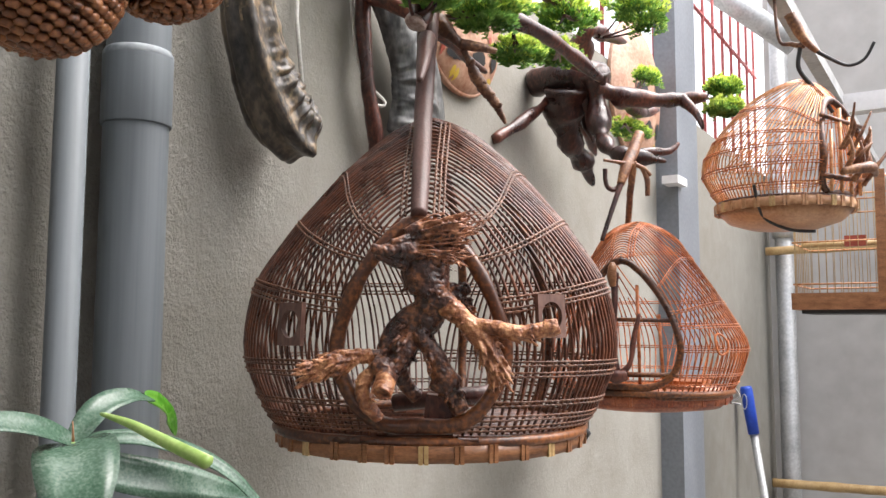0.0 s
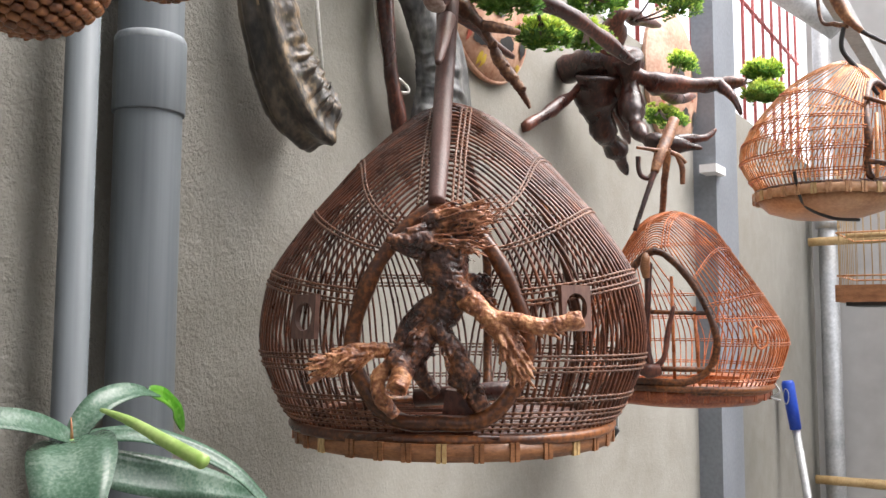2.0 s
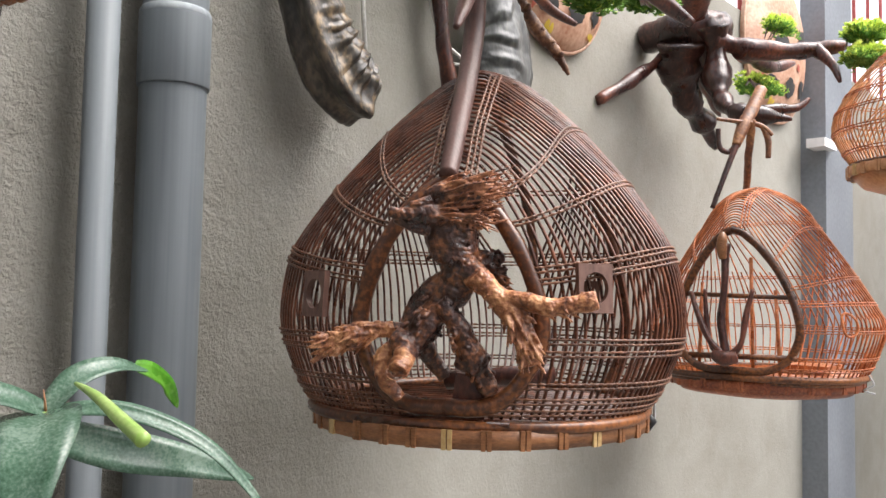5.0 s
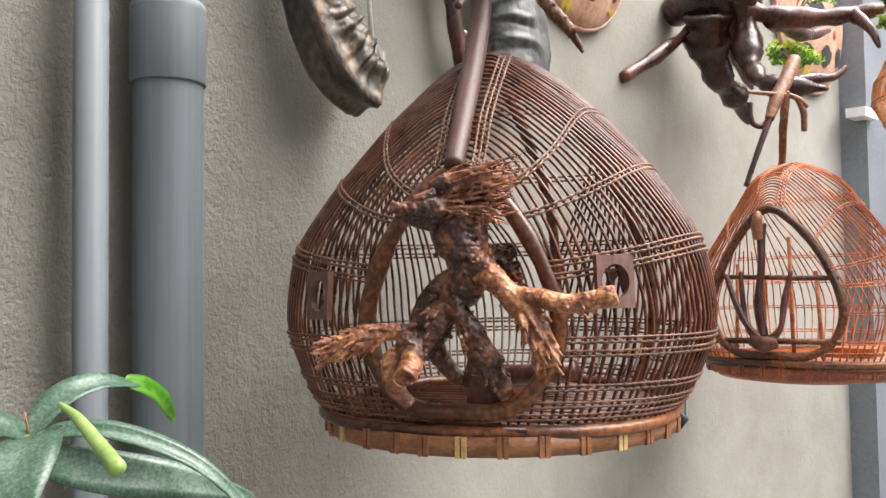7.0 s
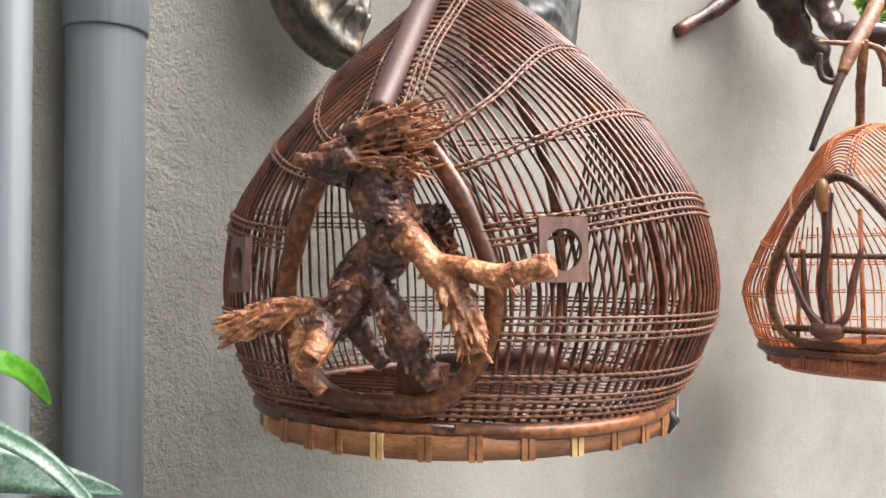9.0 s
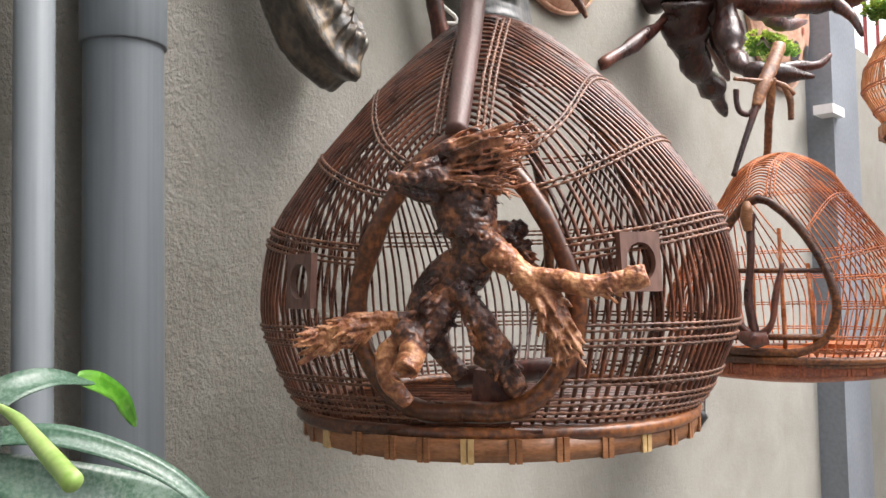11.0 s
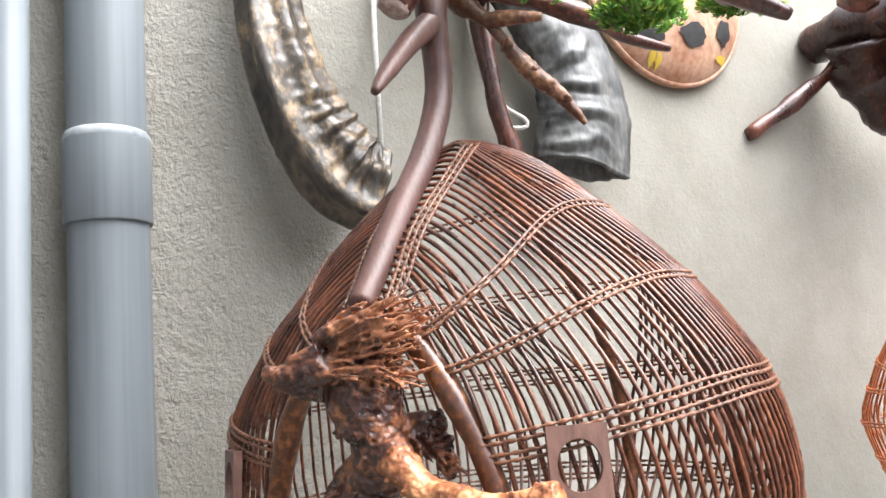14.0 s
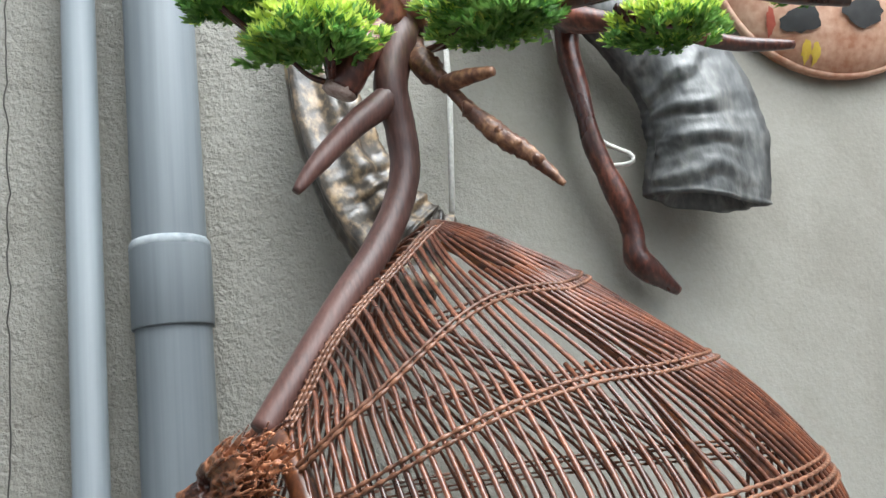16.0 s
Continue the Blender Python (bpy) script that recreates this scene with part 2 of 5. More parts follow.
# ---- mesh helpers ----
class Form:
    """Collects vertices and faces of one mesh."""

    def __init__(self):
        self.v, self.f = [], []

    def tube(self, path, radius, sides=8, closed=False, flat=1.0, rough=0.0, caps=True, rng=random):
        """A tube along points; radius: one number or one for each point. flat: squeezes it one way. rough: uneven skin."""
        pts = [Vector(p) for p in path]
        count = len(pts)
        radii = [radius] * count if isinstance(radius, (int, float)) else list(radius)
        first = len(self.v)
        side = None
        for i, p in enumerate(pts):
            a = pts[i - 1] if (i or closed) else pts[0]
            b = pts[(i + 1) % count] if (i + 1 < count or closed) else pts[-1]
            along = (b - a).normalized() if (b - a).length > 1e-9 else Vector((0, 0, 1))
            if side is None:
                side = along.orthogonal().normalized()
            side = (side - along * side.dot(along))
            side = side.normalized() if side.length > 1e-6 else along.orthogonal().normalized()
            other = along.cross(side)
            for k in range(sides):
                w = 2 * math.pi * k / sides
                r = radii[i] * (1 + rough * (rng.random() - 0.5) * 2)
                self.v.append(p + side * (math.cos(w) * r) + other * (math.sin(w) * r * flat))
        for i in range(count if closed else count - 1):
            j = (i + 1) % count
            for k in range(sides):
                n = (k + 1) % sides
                self.f.append((first + i * sides + k, first + i * sides + n, first + j * sides + n, first + j * sides + k))
        if caps and not closed:
            self.f.append(tuple(first + k for k in reversed(range(sides))))
            self.f.append(tuple(first + (count - 1) * sides + k for k in range(sides)))
        return self

    def box(self, centre, size, turn=None):
        c, h = Vector(centre), Vector(size) / 2
        first = len(self.v)
        for x in (-1, 1):
            for y in (-1, 1):
                for z in (-1, 1):
                    p = Vector((x * h.x, y * h.y, z * h.z))
                    self.v.append(c + (turn @ p if turn else p))
        for q in ((0, 1, 3, 2), (4, 6, 7, 5), (0, 4, 5, 1), (2, 3, 7, 6), (0, 2, 6, 4), (1, 5, 7, 3)):
            self.f.append(tuple(first + i for i in q))
        return self

    def lathe(self, profile, sides=48, centre=(0, 0, 0)):
        """Turns (radius, height) pairs round z."""
        first = len(self.v)
        c = Vector(centre)
        for r, z in profile:
            for k in range(sides):
                w = 2 * math.pi * k / sides
                self.v.append(c + Vector((r * math.cos(w), r * math.sin(w), z)))
        for i in range(len(profile) - 1):
            for k in range(sides):
                n = (k + 1) % sides
                self.f.append((first + i * sides + k, first + i * sides + n, first + (i + 1) * sides + n, first + (i + 1) * sides + k))
        return self

    def mesh(self, name, smooth=True):
        me = bpy.data.meshes.new(name)
        me.from_pydata([tuple(v) for v in self.v], [], self.f)
        me.update()
        if smooth:
            me.polygons.foreach_set("use_smooth", [True] * len(me.polygons))
        return me


def thing(name, label, category, at=(0, 0, 0), turn=0.0, group="", kind=""):
    ob = new(name)
    ob.empty_display_size = 0.05
    ob.matrix_world = pose(*at, 0, 0, turn)
    return tagged(ob, label, category, group, kind)


def part(name, form, mat, parent=None, label="", smooth=True):
    ob = new(name, form.mesh(name, smooth) if isinstance(form, Form) else form)
    if not ob.data.materials:
        ob.data.materials.append(mat)
    ob.parent = parent
    return tagged(ob, label)


def solid(name, form, mat, label, category, group="", kind="", smooth=True):
    ob = part(name, form, mat, None, "", smooth)
    return tagged(ob, label, category, group, kind)


def spline(points, steps=6):
    """A smooth line through points."""
    p = [Vector(q) for q in points]
    out = []
    for i in range(len(p) - 1):
        a, b, c, d = p[max(i - 1, 0)], p[i], p[i + 1], p[min(i + 2, len(p) - 1)]
        for k in range(steps):
            t = k / steps
            out.append(0.5 * (2 * b + (c - a) * t + (2 * a - 5 * b + 4 * c - d) * t * t + (3 * b - a - 3 * c + d) * t ** 3))
    out.append(p[-1])
    return out


def along(values, steps=6):
    out = []
    for a, b in zip(values, values[1:]):
        out += [a + (b - a) * k / steps for k in range(steps)]
    return out + [values[-1]]


def limb(form, points, radii, sides=9, rough=0.08, steps=6, rng=random, flat=1.0):
    return form.tube(spline(points, steps), along(radii, steps), sides, rough=rough, rng=rng, flat=flat)


def knotted(form, points, radii, rng, sides=12, steps=7, knots=0.18, rough=0.05):
    """A gnarled wooden limb: the girth swells and shrinks and the line wanders a little."""
    line, girth = spline(points, steps), along(radii, steps)
    phase = rng.random() * 9
    for i, p in enumerate(line):
        n = noise.noise(p * 22 + Vector((phase, 0, 0)))
        girth[i] *= 1 + knots * n * 2
        line[i] = p + noise.noise_vector(p * 14 + Vector((0, phase, 0))) * girth[i] * 0.25
    return form.tube(line, girth, sides, rough=rough, rng=rng)


def interp(table, x):
    return float(np.interp(x, [a for a, _ in table], [b for _, b in table]))


def smooth_table(rows, n=60):
    """A finer, rounder version of a table of (height, value)."""
    pts = spline([(a, b, 0) for a, b in rows], 8)
    return [(p.x, p.y) for p in pts]


# ---- setting ----
WALL_TOP, WALL_END = 2.25, 4.70
solid("wall_west", Form().box((-0.10, 1.2, WALL_TOP / 2), (0.2, 7.0, WALL_TOP)), PLASTER, "rough grey cement plaster garden wall", "wall", kind="structure", smooth=False)
solid("wall_north", Form().box((1.6, WALL_END + 0.1, 1.9), (3.2, 0.2, 3.8)), PLASTER_FAR, "smooth pale grey plaster end wall", "wall", kind="structure", smooth=False)
solid("wall_south", Form().box((1.5, -2.4, 1.2), (3.4, 0.2, 2.4)), PLASTER_FAR, "plain grey plaster wall", "wall", kind="structure", smooth=False)
solid("wall_east", Form().box((3.3, 1.2, 1.2), (0.2, 7.0, 2.4)), PLASTER_FAR, "plain grey plaster wall", "wall", kind="structure", smooth=False)
solid("ground", Form().box((0, 0, -0.05), (400, 400, 0.1)), CONCRETE, "grey concrete yard floor", "floor", kind="structure", smooth=False)

# drain pipes on the wall
drain = thing("drain_pipe", "thick grey plastic drain pipe with a glued coupling on the wall", "pipe", (0.046, 0.877, 0))
part("pipe", Form().lathe([(0.0355, 0.0), (0.0355, 1.74)], 40), PVC, drain)
part("pipe", Form().lathe([(0.0, 3.2), (0.0350, 3.2), (0.0350, 1.80)], 40), PVC, drain)
coupling = part("coupling", Form().lathe([(0.0355, 1.722), (0.0378, 1.722), (0.0384, 1.7235), (0.0384, 1.797), (0.0378, 1.803), (0.0345, 1.806)], 40), PVC, drain, "grey pipe coupling")
part("glue_line", Form().lathe([(0.0380, 1.7985), (0.0386, 1.800), (0.0380, 1.8045), (0.0362, 1.8075), (0.0350, 1.8082)], 40), PVC_GLUE, coupling, "whitish line of dried glue")
thin = thing("water_pipe", "thin grey plastic water pipe running up the wall", "pipe", (0.044, 0.797, 0))
part("pipe", Form().lathe([(0.0165, 0.0), (0.0165, 3.2), (0.0, 3.2)], 28), PVC, thin)

# steel post, bracket and the galvanised frame at the end wall
post = thing("steel_post", "blue-grey painted steel box post against the wall", "post", (0.035, 3.10, 0))
part("post_body", Form().box((0, -0.13, 1.9), (0.07, 0.14, 3.8)), STEEL, post, smooth=False)
part("post_side", Form().box((-0.005, 0.02, 1.9), (0.05, 0.14, 3.8)), STEEL, post, "lighter side of the post", smooth=False)
part("bracket", Form().box((0.03, -0.22, 1.955), (0.05, 0.10, 0.025)), WHITE_PAINT, post, "small pale bracket", smooth=False)
pole = thing("upright_pole", "galvanised upright pole with bamboo bars lashed to it", "pole", (0.09, 4.58, 0))
part("pole", Form().lathe([(0.042, 0), (0.042, 3.4), (0, 3.4)], 24), GALV, pole)
part("clamp", Form().lathe([(0.042, 1.93), (0.055, 1.93), (0.055, 1.98), (0.042, 1.98)], 24), GALV, pole)


def bamboo_bar(a, b, r, rng):
    f = Form()
    a, b = Vector(a), Vector(b)
    n = 40
    pts = [a.lerp(b, i / n) for i in range(n + 1)]
    f.tube(pts, [r * (1.12 if i % 8 == 4 else 1.0) for i in range(n + 1)], 12, rng=rng)
    return f


RNG = random.Random(7)
solid("bamboo_bar", bamboo_bar((0.02, 4.50, 1.862), (2.6, 4.50, 1.90), 0.020, RNG), BAMBOO_PALE, "pale bamboo bar lashed across the pole", "bamboo bar", "bamboo bars")
solid("bamboo_bar", bamboo_bar((0.02, 4.50, 0.785), (2.6, 4.50, 0.83), 0.020, RNG), BAMBOO_PALE, "pale bamboo bar lashed low across the pole", "bamboo bar", "bamboo bars")
solid("roof_pipe", Form().tube([(-0.35, 4.3, 3.30), (0.20, 4.35, 2.80)], 0.055, 20), GALV, "thick pale grey roof pipe sloping to the pole", "pipe")
rail = thing("hanging_rail", "grey steel rail from which the cages hang", "rail")
part("bar", Form().box((0.555, 2.6, 2.115), (0.03, 4.2, 0.03)), GALV, rail, smooth=False)
part("bracket", Form().box((0.62, 2.75, 2.10), (0.16, 0.05, 0.05)), WHITE_PAINT, rail, "white steel bracket", smooth=False)

# red iron fence above the wall
fence = thing("iron_fence", "red painted iron bar fence above the wall", "fence", (-0.12, 0, 0))
for k in range(17):
    part("bar", Form().tube([(0, 2.23 + 0.176 * k, 2.2), (0, 2.23 + 0.176 * k, 3.5)], 0.0075, 8), RED_IRON, fence)
part("rail", Form().tube([(0, 2.1, 2.88), (0, 5.1, 2.88)], 0.008, 8), RED_IRON, fence)
for k in range(40):
    y = 2.2 + 0.072 * k
    up = 0.035 if k % 2 else -0.035
    part("barb", Form().tube([(-0.01, y - 0.02, 2.88 + up), (0, y, 2.88), (0.01, y + 0.02, 2.88 + up)], [0.001, 0.004, 0.001], 5), RED_IRON, fence)
# unseen slab added to block sky light at the near end; nests hang from it
solid("roof", Form().box((1.6, -0.89, 2.95), (3.4, 3.22, 0.06)), PLASTER_FAR, "unseen plain roof slab added to shade the near end of the yard", "roof", kind="structure", smooth=False)

# ---- bird cages ----
def bird_cage(label, at, turn, profile, lean, top, arch, bands, rib_mat, cord_mat, rim_mat, arch_mat, count=84, rib=0.0017, power=4.0, floor_z=0.044, wraps=33, group="bird cages", seed=1, first=14.0, arch_r=0.0080, start=0.048, ridge_end=84.0, rim_z=0.022, bowl=0.0, front=None, back=None, rim_out=0.006, pale_wraps=True, dip=0.0):
    """A domed cage of bent ribs. Local front is -y. profile: (height, radius); lean: (height, y of the middle); arch: half of the doorway as (x, height), bottom to top;
    bands: (height at the side, drop at the front, strands)."""
    rng = random.Random(seed)
    cage = thing("bird_cage", label, "bird cage", at, turn, group)
    profile, lean = smooth_table(profile), smooth_table(lean)
    front, back = front and smooth_table(front), back and smooth_table(back)

    def skin(angle, z, out=0.0):
        r = interp(profile, z)
        deep = r
        if math.cos(angle) > 0 and front:
            deep = interp(front, z)
        elif math.cos(angle) <= 0 and back:
            deep = r + interp(back, z)
        c = math.cos(angle)
        if c > 0 and front:  # a flattened front with full shoulders, drawn to a ridge above the doorway
            c **= interp([(0.0, 0.76), (0.20, 0.76), (0.28, 1.05), (0.34, 1.25)], z)
        return Vector(((r + out) * math.sin(angle), interp(lean, z) - (deep + out) * c, z))

    line = spline([(x, 0, z) for x, z in arch], 6)
    outline = [(p.x, p.z) for p in line]
    low, high = outline[0][1], outline[-1][1]

    def arch_half(z):
        if z <= low or z >= high:
            return -1.0
        return float(np.interp(z, [b for _, b in outline], [a for a, _ in outline]))

    def in_door(p):
        return p.y < interp(lean, p.z) and abs(p.x) < arch_half(p.z)

    # ribs
    angles = [radians(first + (180 - first) * i / (count - 1)) for i in range(count)]
    for i, a in enumerate(angles):
        share = min(1.0, (math.degrees(a) - first) / (ridge_end - first))
        end = high + 0.004 + (top - high - 0.004) * share
        stop = 1.0
        if math.degrees(a) > ridge_end and i % 4:
            stop = (bands[1][0] if i % 2 else bands[0][0] + 0.1 * bands[0][1]) / end
        wob = rng.uniform(-0.006, 0.006)
        half = []
        for k in range(31):
            u = k / 30
            u = 1 - (1 - u) ** 1.6
            z = start + (end - start) * u
            if u > stop:
                break
            half.append(skin((a + wob) * math.sqrt(max(0.0, 1 - u ** power)), z))
        mirror = [Vector((-p.x, p.y, p.z)) for p in half]
        whole = mirror + half[-2::-1] if stop >= 1 else mirror + [None] + half[::-1]
        runs, run = [], []
        for p in whole:
            if p is None or in_door(p):
                if len(run) > 1:
                    runs.append(run)
                run = []
            else:
                run.append(p)
        if len(run) > 1:
            runs.append(run)
        thick = rib * rng.uniform(0.85, 1.15)
        for run in runs:
            part("rib", Form().tube(run, thick, 5, rng=rng), rib_mat, cage)
    # cords that bind the ribs
    for z, drop, strands, bend in bands:
        for s in range(strands):
            f = Form()
            run = []
            zz = z - (s // 2) * 0.011 - (s % 2) * 0.0042
            n = 560
            for k in range(n + 1):
                w = -math.pi + 2 * math.pi * k / n
                h = zz - drop * max(0.0, math.cos(w)) ** bend + 0.25 * drop * max(0.0, -math.cos(w))
                h += 0.0004 * noise.noise(Vector((k * 0.04, s, z * 50)))
                p = skin(w, h, 0.0016 + 0.0006 * math.cos(k * 1.5708 + s * 3.14))
                if in_door(p):
                    if len(run) > 1:
                        f.tube(run, [rib * (0.98 if k % 4 < 2 else 0.62) for k in range(len(run))], 5)
                    run = []
                else:
                    run.append(p)
            if len(run) > 1:
                f.tube(run, [rib * (0.98 if k % 4 < 2 else 0.62) for k in range(len(run))], 5)
            part("binding_cord", f, cord_mat, cage)
    # cords beside the ridge
    for side, s in ((-1, 0), (-1, 1), (1, -1), (1, 0), (1, 1)):
        f = Form()
        run = []
        for k in range(120):
            z = high + 0.005 + (top - high - 0.012) * k / 119
            r = interp(profile, z)
            x = side * (0.017 + 0.005 * s) + 0.0005 * math.sin(k * 2.2)
            a = math.asin(max(-1, min(1, x / max(r, 0.026))))
            run.append(skin(a, z, 0.0015))
        part("ridge_cord", f.tube(run, [rib * (1.05 if k % 4 < 2 else 0.65) for k in range(len(run))], 5), cord_mat, cage)
    # doorway
    ring = []
    for x, z in outline:
        r = interp(profile, z)
        ring.append(skin(math.asin(max(-1, min(1, x / r))), z, -0.003))
    loop = ring + [Vector((-p.x, p.y, p.z)) for p in reversed(ring)][1:]
    girth = [arch_r * (1 + 0.16 * noise.noise(p * 30)) for p in loop]
    part("door_arch", Form().tube(loop, girth, 12, closed=True, rough=0.03, rng=rng), arch_mat, cage, "polished bent wood arch round the doorway")
    # base rings, floor and rim
    base_r = interp(profile, start)
    y0 = interp(lean, start)
    for lower, out, thick in ((0.0035, 0.001, 0.0058), (0.0105, -0.003, 0.0045)):
        hoop = [skin(2 * math.pi * k / 72, start - lower, out) for k in range(72)]
        for p in hoop:
            p.z += dip * (p.y - y0)
        part("base_ring", Form().tube(hoop, thick, 10, closed=True, rough=0.04, rng=rng), arch_mat, cage, "dark bent wood base ring")
    if wraps:
        rim_r = base_r + rim_out
        rim = part("rim", Form().lathe([(rim_r - 0.004, 0.001), (rim_r, 0.0), (rim_r + 0.0015, 0.008), (rim_r, 0.0165), (rim_r - 0.004, 0.0165), (rim_r - 0.004, 0.001)], 96, (0, y0, rim_z)), rim_mat, cage, "pale bamboo strip round the base")
        for k in range(len(rim.data.vertices)):
            rim.data.vertices[k].co.z += dip * (rim.data.vertices[k].co.y - y0)
        for k in range(wraps):
            w = 2 * math.pi * (k + rng.uniform(-0.12, 0.12)) / wraps
            turn_z = Matrix.Rotation(w, 3, "Z")
            f = Form()
            for e in (-0.0027, 0.0027):
                f.box(turn_z @ Vector((rim_r + 0.0006, e, rim_z + 0.0082)) + Vector((0, y0, 0)), (0.004, 0.0042, 0.0178), turn_z)
            for v in f.v:
                v.z += dip * (v.y - y0)
            part("wrap", f, BAMBOO_PALE if pale_wraps and k % 4 == 1 else rim_mat, rim, smooth=False)
    if bowl:
        part("tray", Form().lathe([(0, rim_z - bowl), (base_r * 0.55, rim_z - bowl * 0.93), (base_r * 0.85, rim_z - bowl * 0.55), (base_r + rim_out - 0.004, rim_z + 0.004), (base_r + rim_out - 0.010, rim_z + 0.006), (base_r * 0.8, rim_z - bowl * 0.4), (0, rim_z - bowl * 0.8)], 64, (0, y0, 0)), rim_mat, cage, "pale rounded tray under the cage")
    bars = 17
    for k in range(bars):
        y = -base_r * 0.94 + 2 * base_r * 0.94 * k / (bars - 1)
        h = math.sqrt(max(base_r ** 2 - y * y, 0)) - 0.002
        if h > 0.02:
            part("floor_bar", Form().tube([(-h, y + y0, floor_z), (h, y + y0, floor_z)], 0.0028, 6), rib_mat, cage)
    return cage, skin


BIG_AT, BIG_TURN = (0.282, 1.126, 1.345), 28.5
ARCH = [(0.0, 0.057), (0.032, 0.057), (0.055, 0.067), (0.075, 0.092), (0.086, 0.120), (0.0845, 0.150), (0.073, 0.184), (0.056, 0.216), (0.034, 0.243), (0.014, 0.259), (0.0, 0.263)]
big, big_skin = bird_cage(
    "large dark brown rattan dove cage hanging from a branch", BIG_AT, BIG_TURN,
    [(0.0, 0.166), (0.036, 0.170), (0.066, 0.191), (0.120, 0.213), (0.165, 0.212), (0.208, 0.201), (0.245, 0.180), (0.276, 0.159), (0.31, 0.130), (0.334, 0.108), (0.365, 0.075), (0.390, 0.044), (0.402, 0.018)],
    [(0.0, 0.0), (0.05, -0.003), (0.12, -0.010), (0.20, -0.010), (0.276, -0.005), (0.334, -0.014), (0.402, -0.018)],
    0.402, ARCH,
    [(0.336, 0.100, 2, 4.7), (0.279, 0.062, 2, 2.8), (0.211, 0.032, 4, 2), (0.120, 0.0, 4, 1), (0.080, 0.0, 2, 1), (0.066, 0.0, 2, 1), (0.056, 0.0, 2, 1)],
    RATTAN, RATTAN_CORD, BAMBOO, ARCH_WOOD, count=62, rib=0.0016, ridge_end=78, power=3.1,
    front=[(0.0, 0.170), (0.066, 0.168), (0.120, 0.165), (0.165, 0.164), (0.208, 0.165), (0.245, 0.162), (0.265, 0.156), (0.276, 0.148), (0.31, 0.120), (0.334, 0.094), (0.365, 0.057), (0.390, 0.028), (0.402, 0.010)],
    back=[(0.0, 0.0), (0.045, 0.004), (0.08, 0.028), (0.12, 0.048), (0.165, 0.060), (0.208, 0.062), (0.245, 0.050), (0.276, 0.034), (0.31, 0.012), (0.334, 0.000), (0.365, 0.0), (0.402, 0.010)],
    rim_out=0.001, rim_z=0.0260, dip=0.024)

# wooden perch plates with round holes
def hole_plate(cage, skin, angle, z, w=0.034, h=0.044, hole=0.0125, lift=0.003):
    f = Form()
    n = 32
    for depth in (0.0, 0.006):
        for k in range(n):
            a = 2 * math.pi * k / n
            c, s = math.cos(a), math.sin(a)
            q = 1 / max(abs(c), abs(s))
            f.v.append(Vector((c * q * w / 2, -depth, s * q * h / 2)))
            f.v.append(Vector((c * hole, -depth, s * hole * 1.15)))
    for k in range(n):
        m = (k + 1) % n
        a, b, c, d = 2 * k, 2 * k + 1, 2 * m + 1, 2 * m
        o = 2 * n
        f.f += [(a, b, c, d), (a + o, d + o, c + o, b + o), (a, d, d + o, a + o), (b, b + o, c + o, c)]
    p0, p1, p2 = skin(angle, z - 0.02, lift), skin(angle, z + 0.02, lift), skin(angle, z, lift)
    tilt = math.atan2(math.hypot(p1.x, p1.y) - math.hypot(p0.x, p0.y), p1.z - p0.z)
    m = Matrix.Translation(p2) @ Matrix.Rotation(angle * 0.9, 4, "Z") @ Matrix.Rotation(tilt, 4, "X")
    f.v = [m @ v for v in f.v]
    part("hole_plate", f, PLATE_WOOD, cage, "brown wooden plate with a round hole", smooth=False)


hole_plate(big, big_skin, radians(-38), 0.157)
hole_plate(big, big_skin, radians(37), 0.166)
hole_plate(big, big_skin, radians(150), 0.160, lift=-0.008)
# seed cup, inner perch and clip
part("foot_block", Form().box((0.019, -0.140, 0.066), (0.032, 0.024, 0.038), Matrix.Rotation(radians(7), 3, "Y")), DRIFT, big, "dark wooden block on the doorway sill", smooth=False)
part("perch", Form().tube([(-0.05, 0.05, 0.060), (0.075, 0.02, 0.075)], 0.011, 12), DRIFT, big, "dark wooden perch")
part("back_strut", Form().tube(spline([(0.03, 0.165, 0.04), (0.03, 0.20, 0.13), (0.03, 0.155, 0.25), (0.015, 0.06, 0.34), (0, -0.02, 0.39)]), 0.006, 10), ARCH_WOOD, big)
part("back_strut", Form().tube(spline([(0.125, 0.12, 0.04), (0.15, 0.13, 0.13), (0.125, 0.09, 0.25), (0.07, 0.02, 0.34), (0.01, -0.02, 0.39)]), 0.006, 10), ARCH_WOOD, big)
clip = Form().tube(spline([(0.176, -0.012, 0.060), (0.182, -0.014, 0.072), (0.184, -0.014, 0.050), (0.183, -0.014, 0.030), (0.178, -0.014, 0.022)]), 0.0013, 6)
part("wire_clip", clip, GALV, big)
part("clip_pad", Form().tube([(0.177, -0.014, 0.042), (0.181, -0.014, 0.033), (0.176, -0.014, 0.023)], [0.003, 0.006, 0.003], 8), DARK, big)

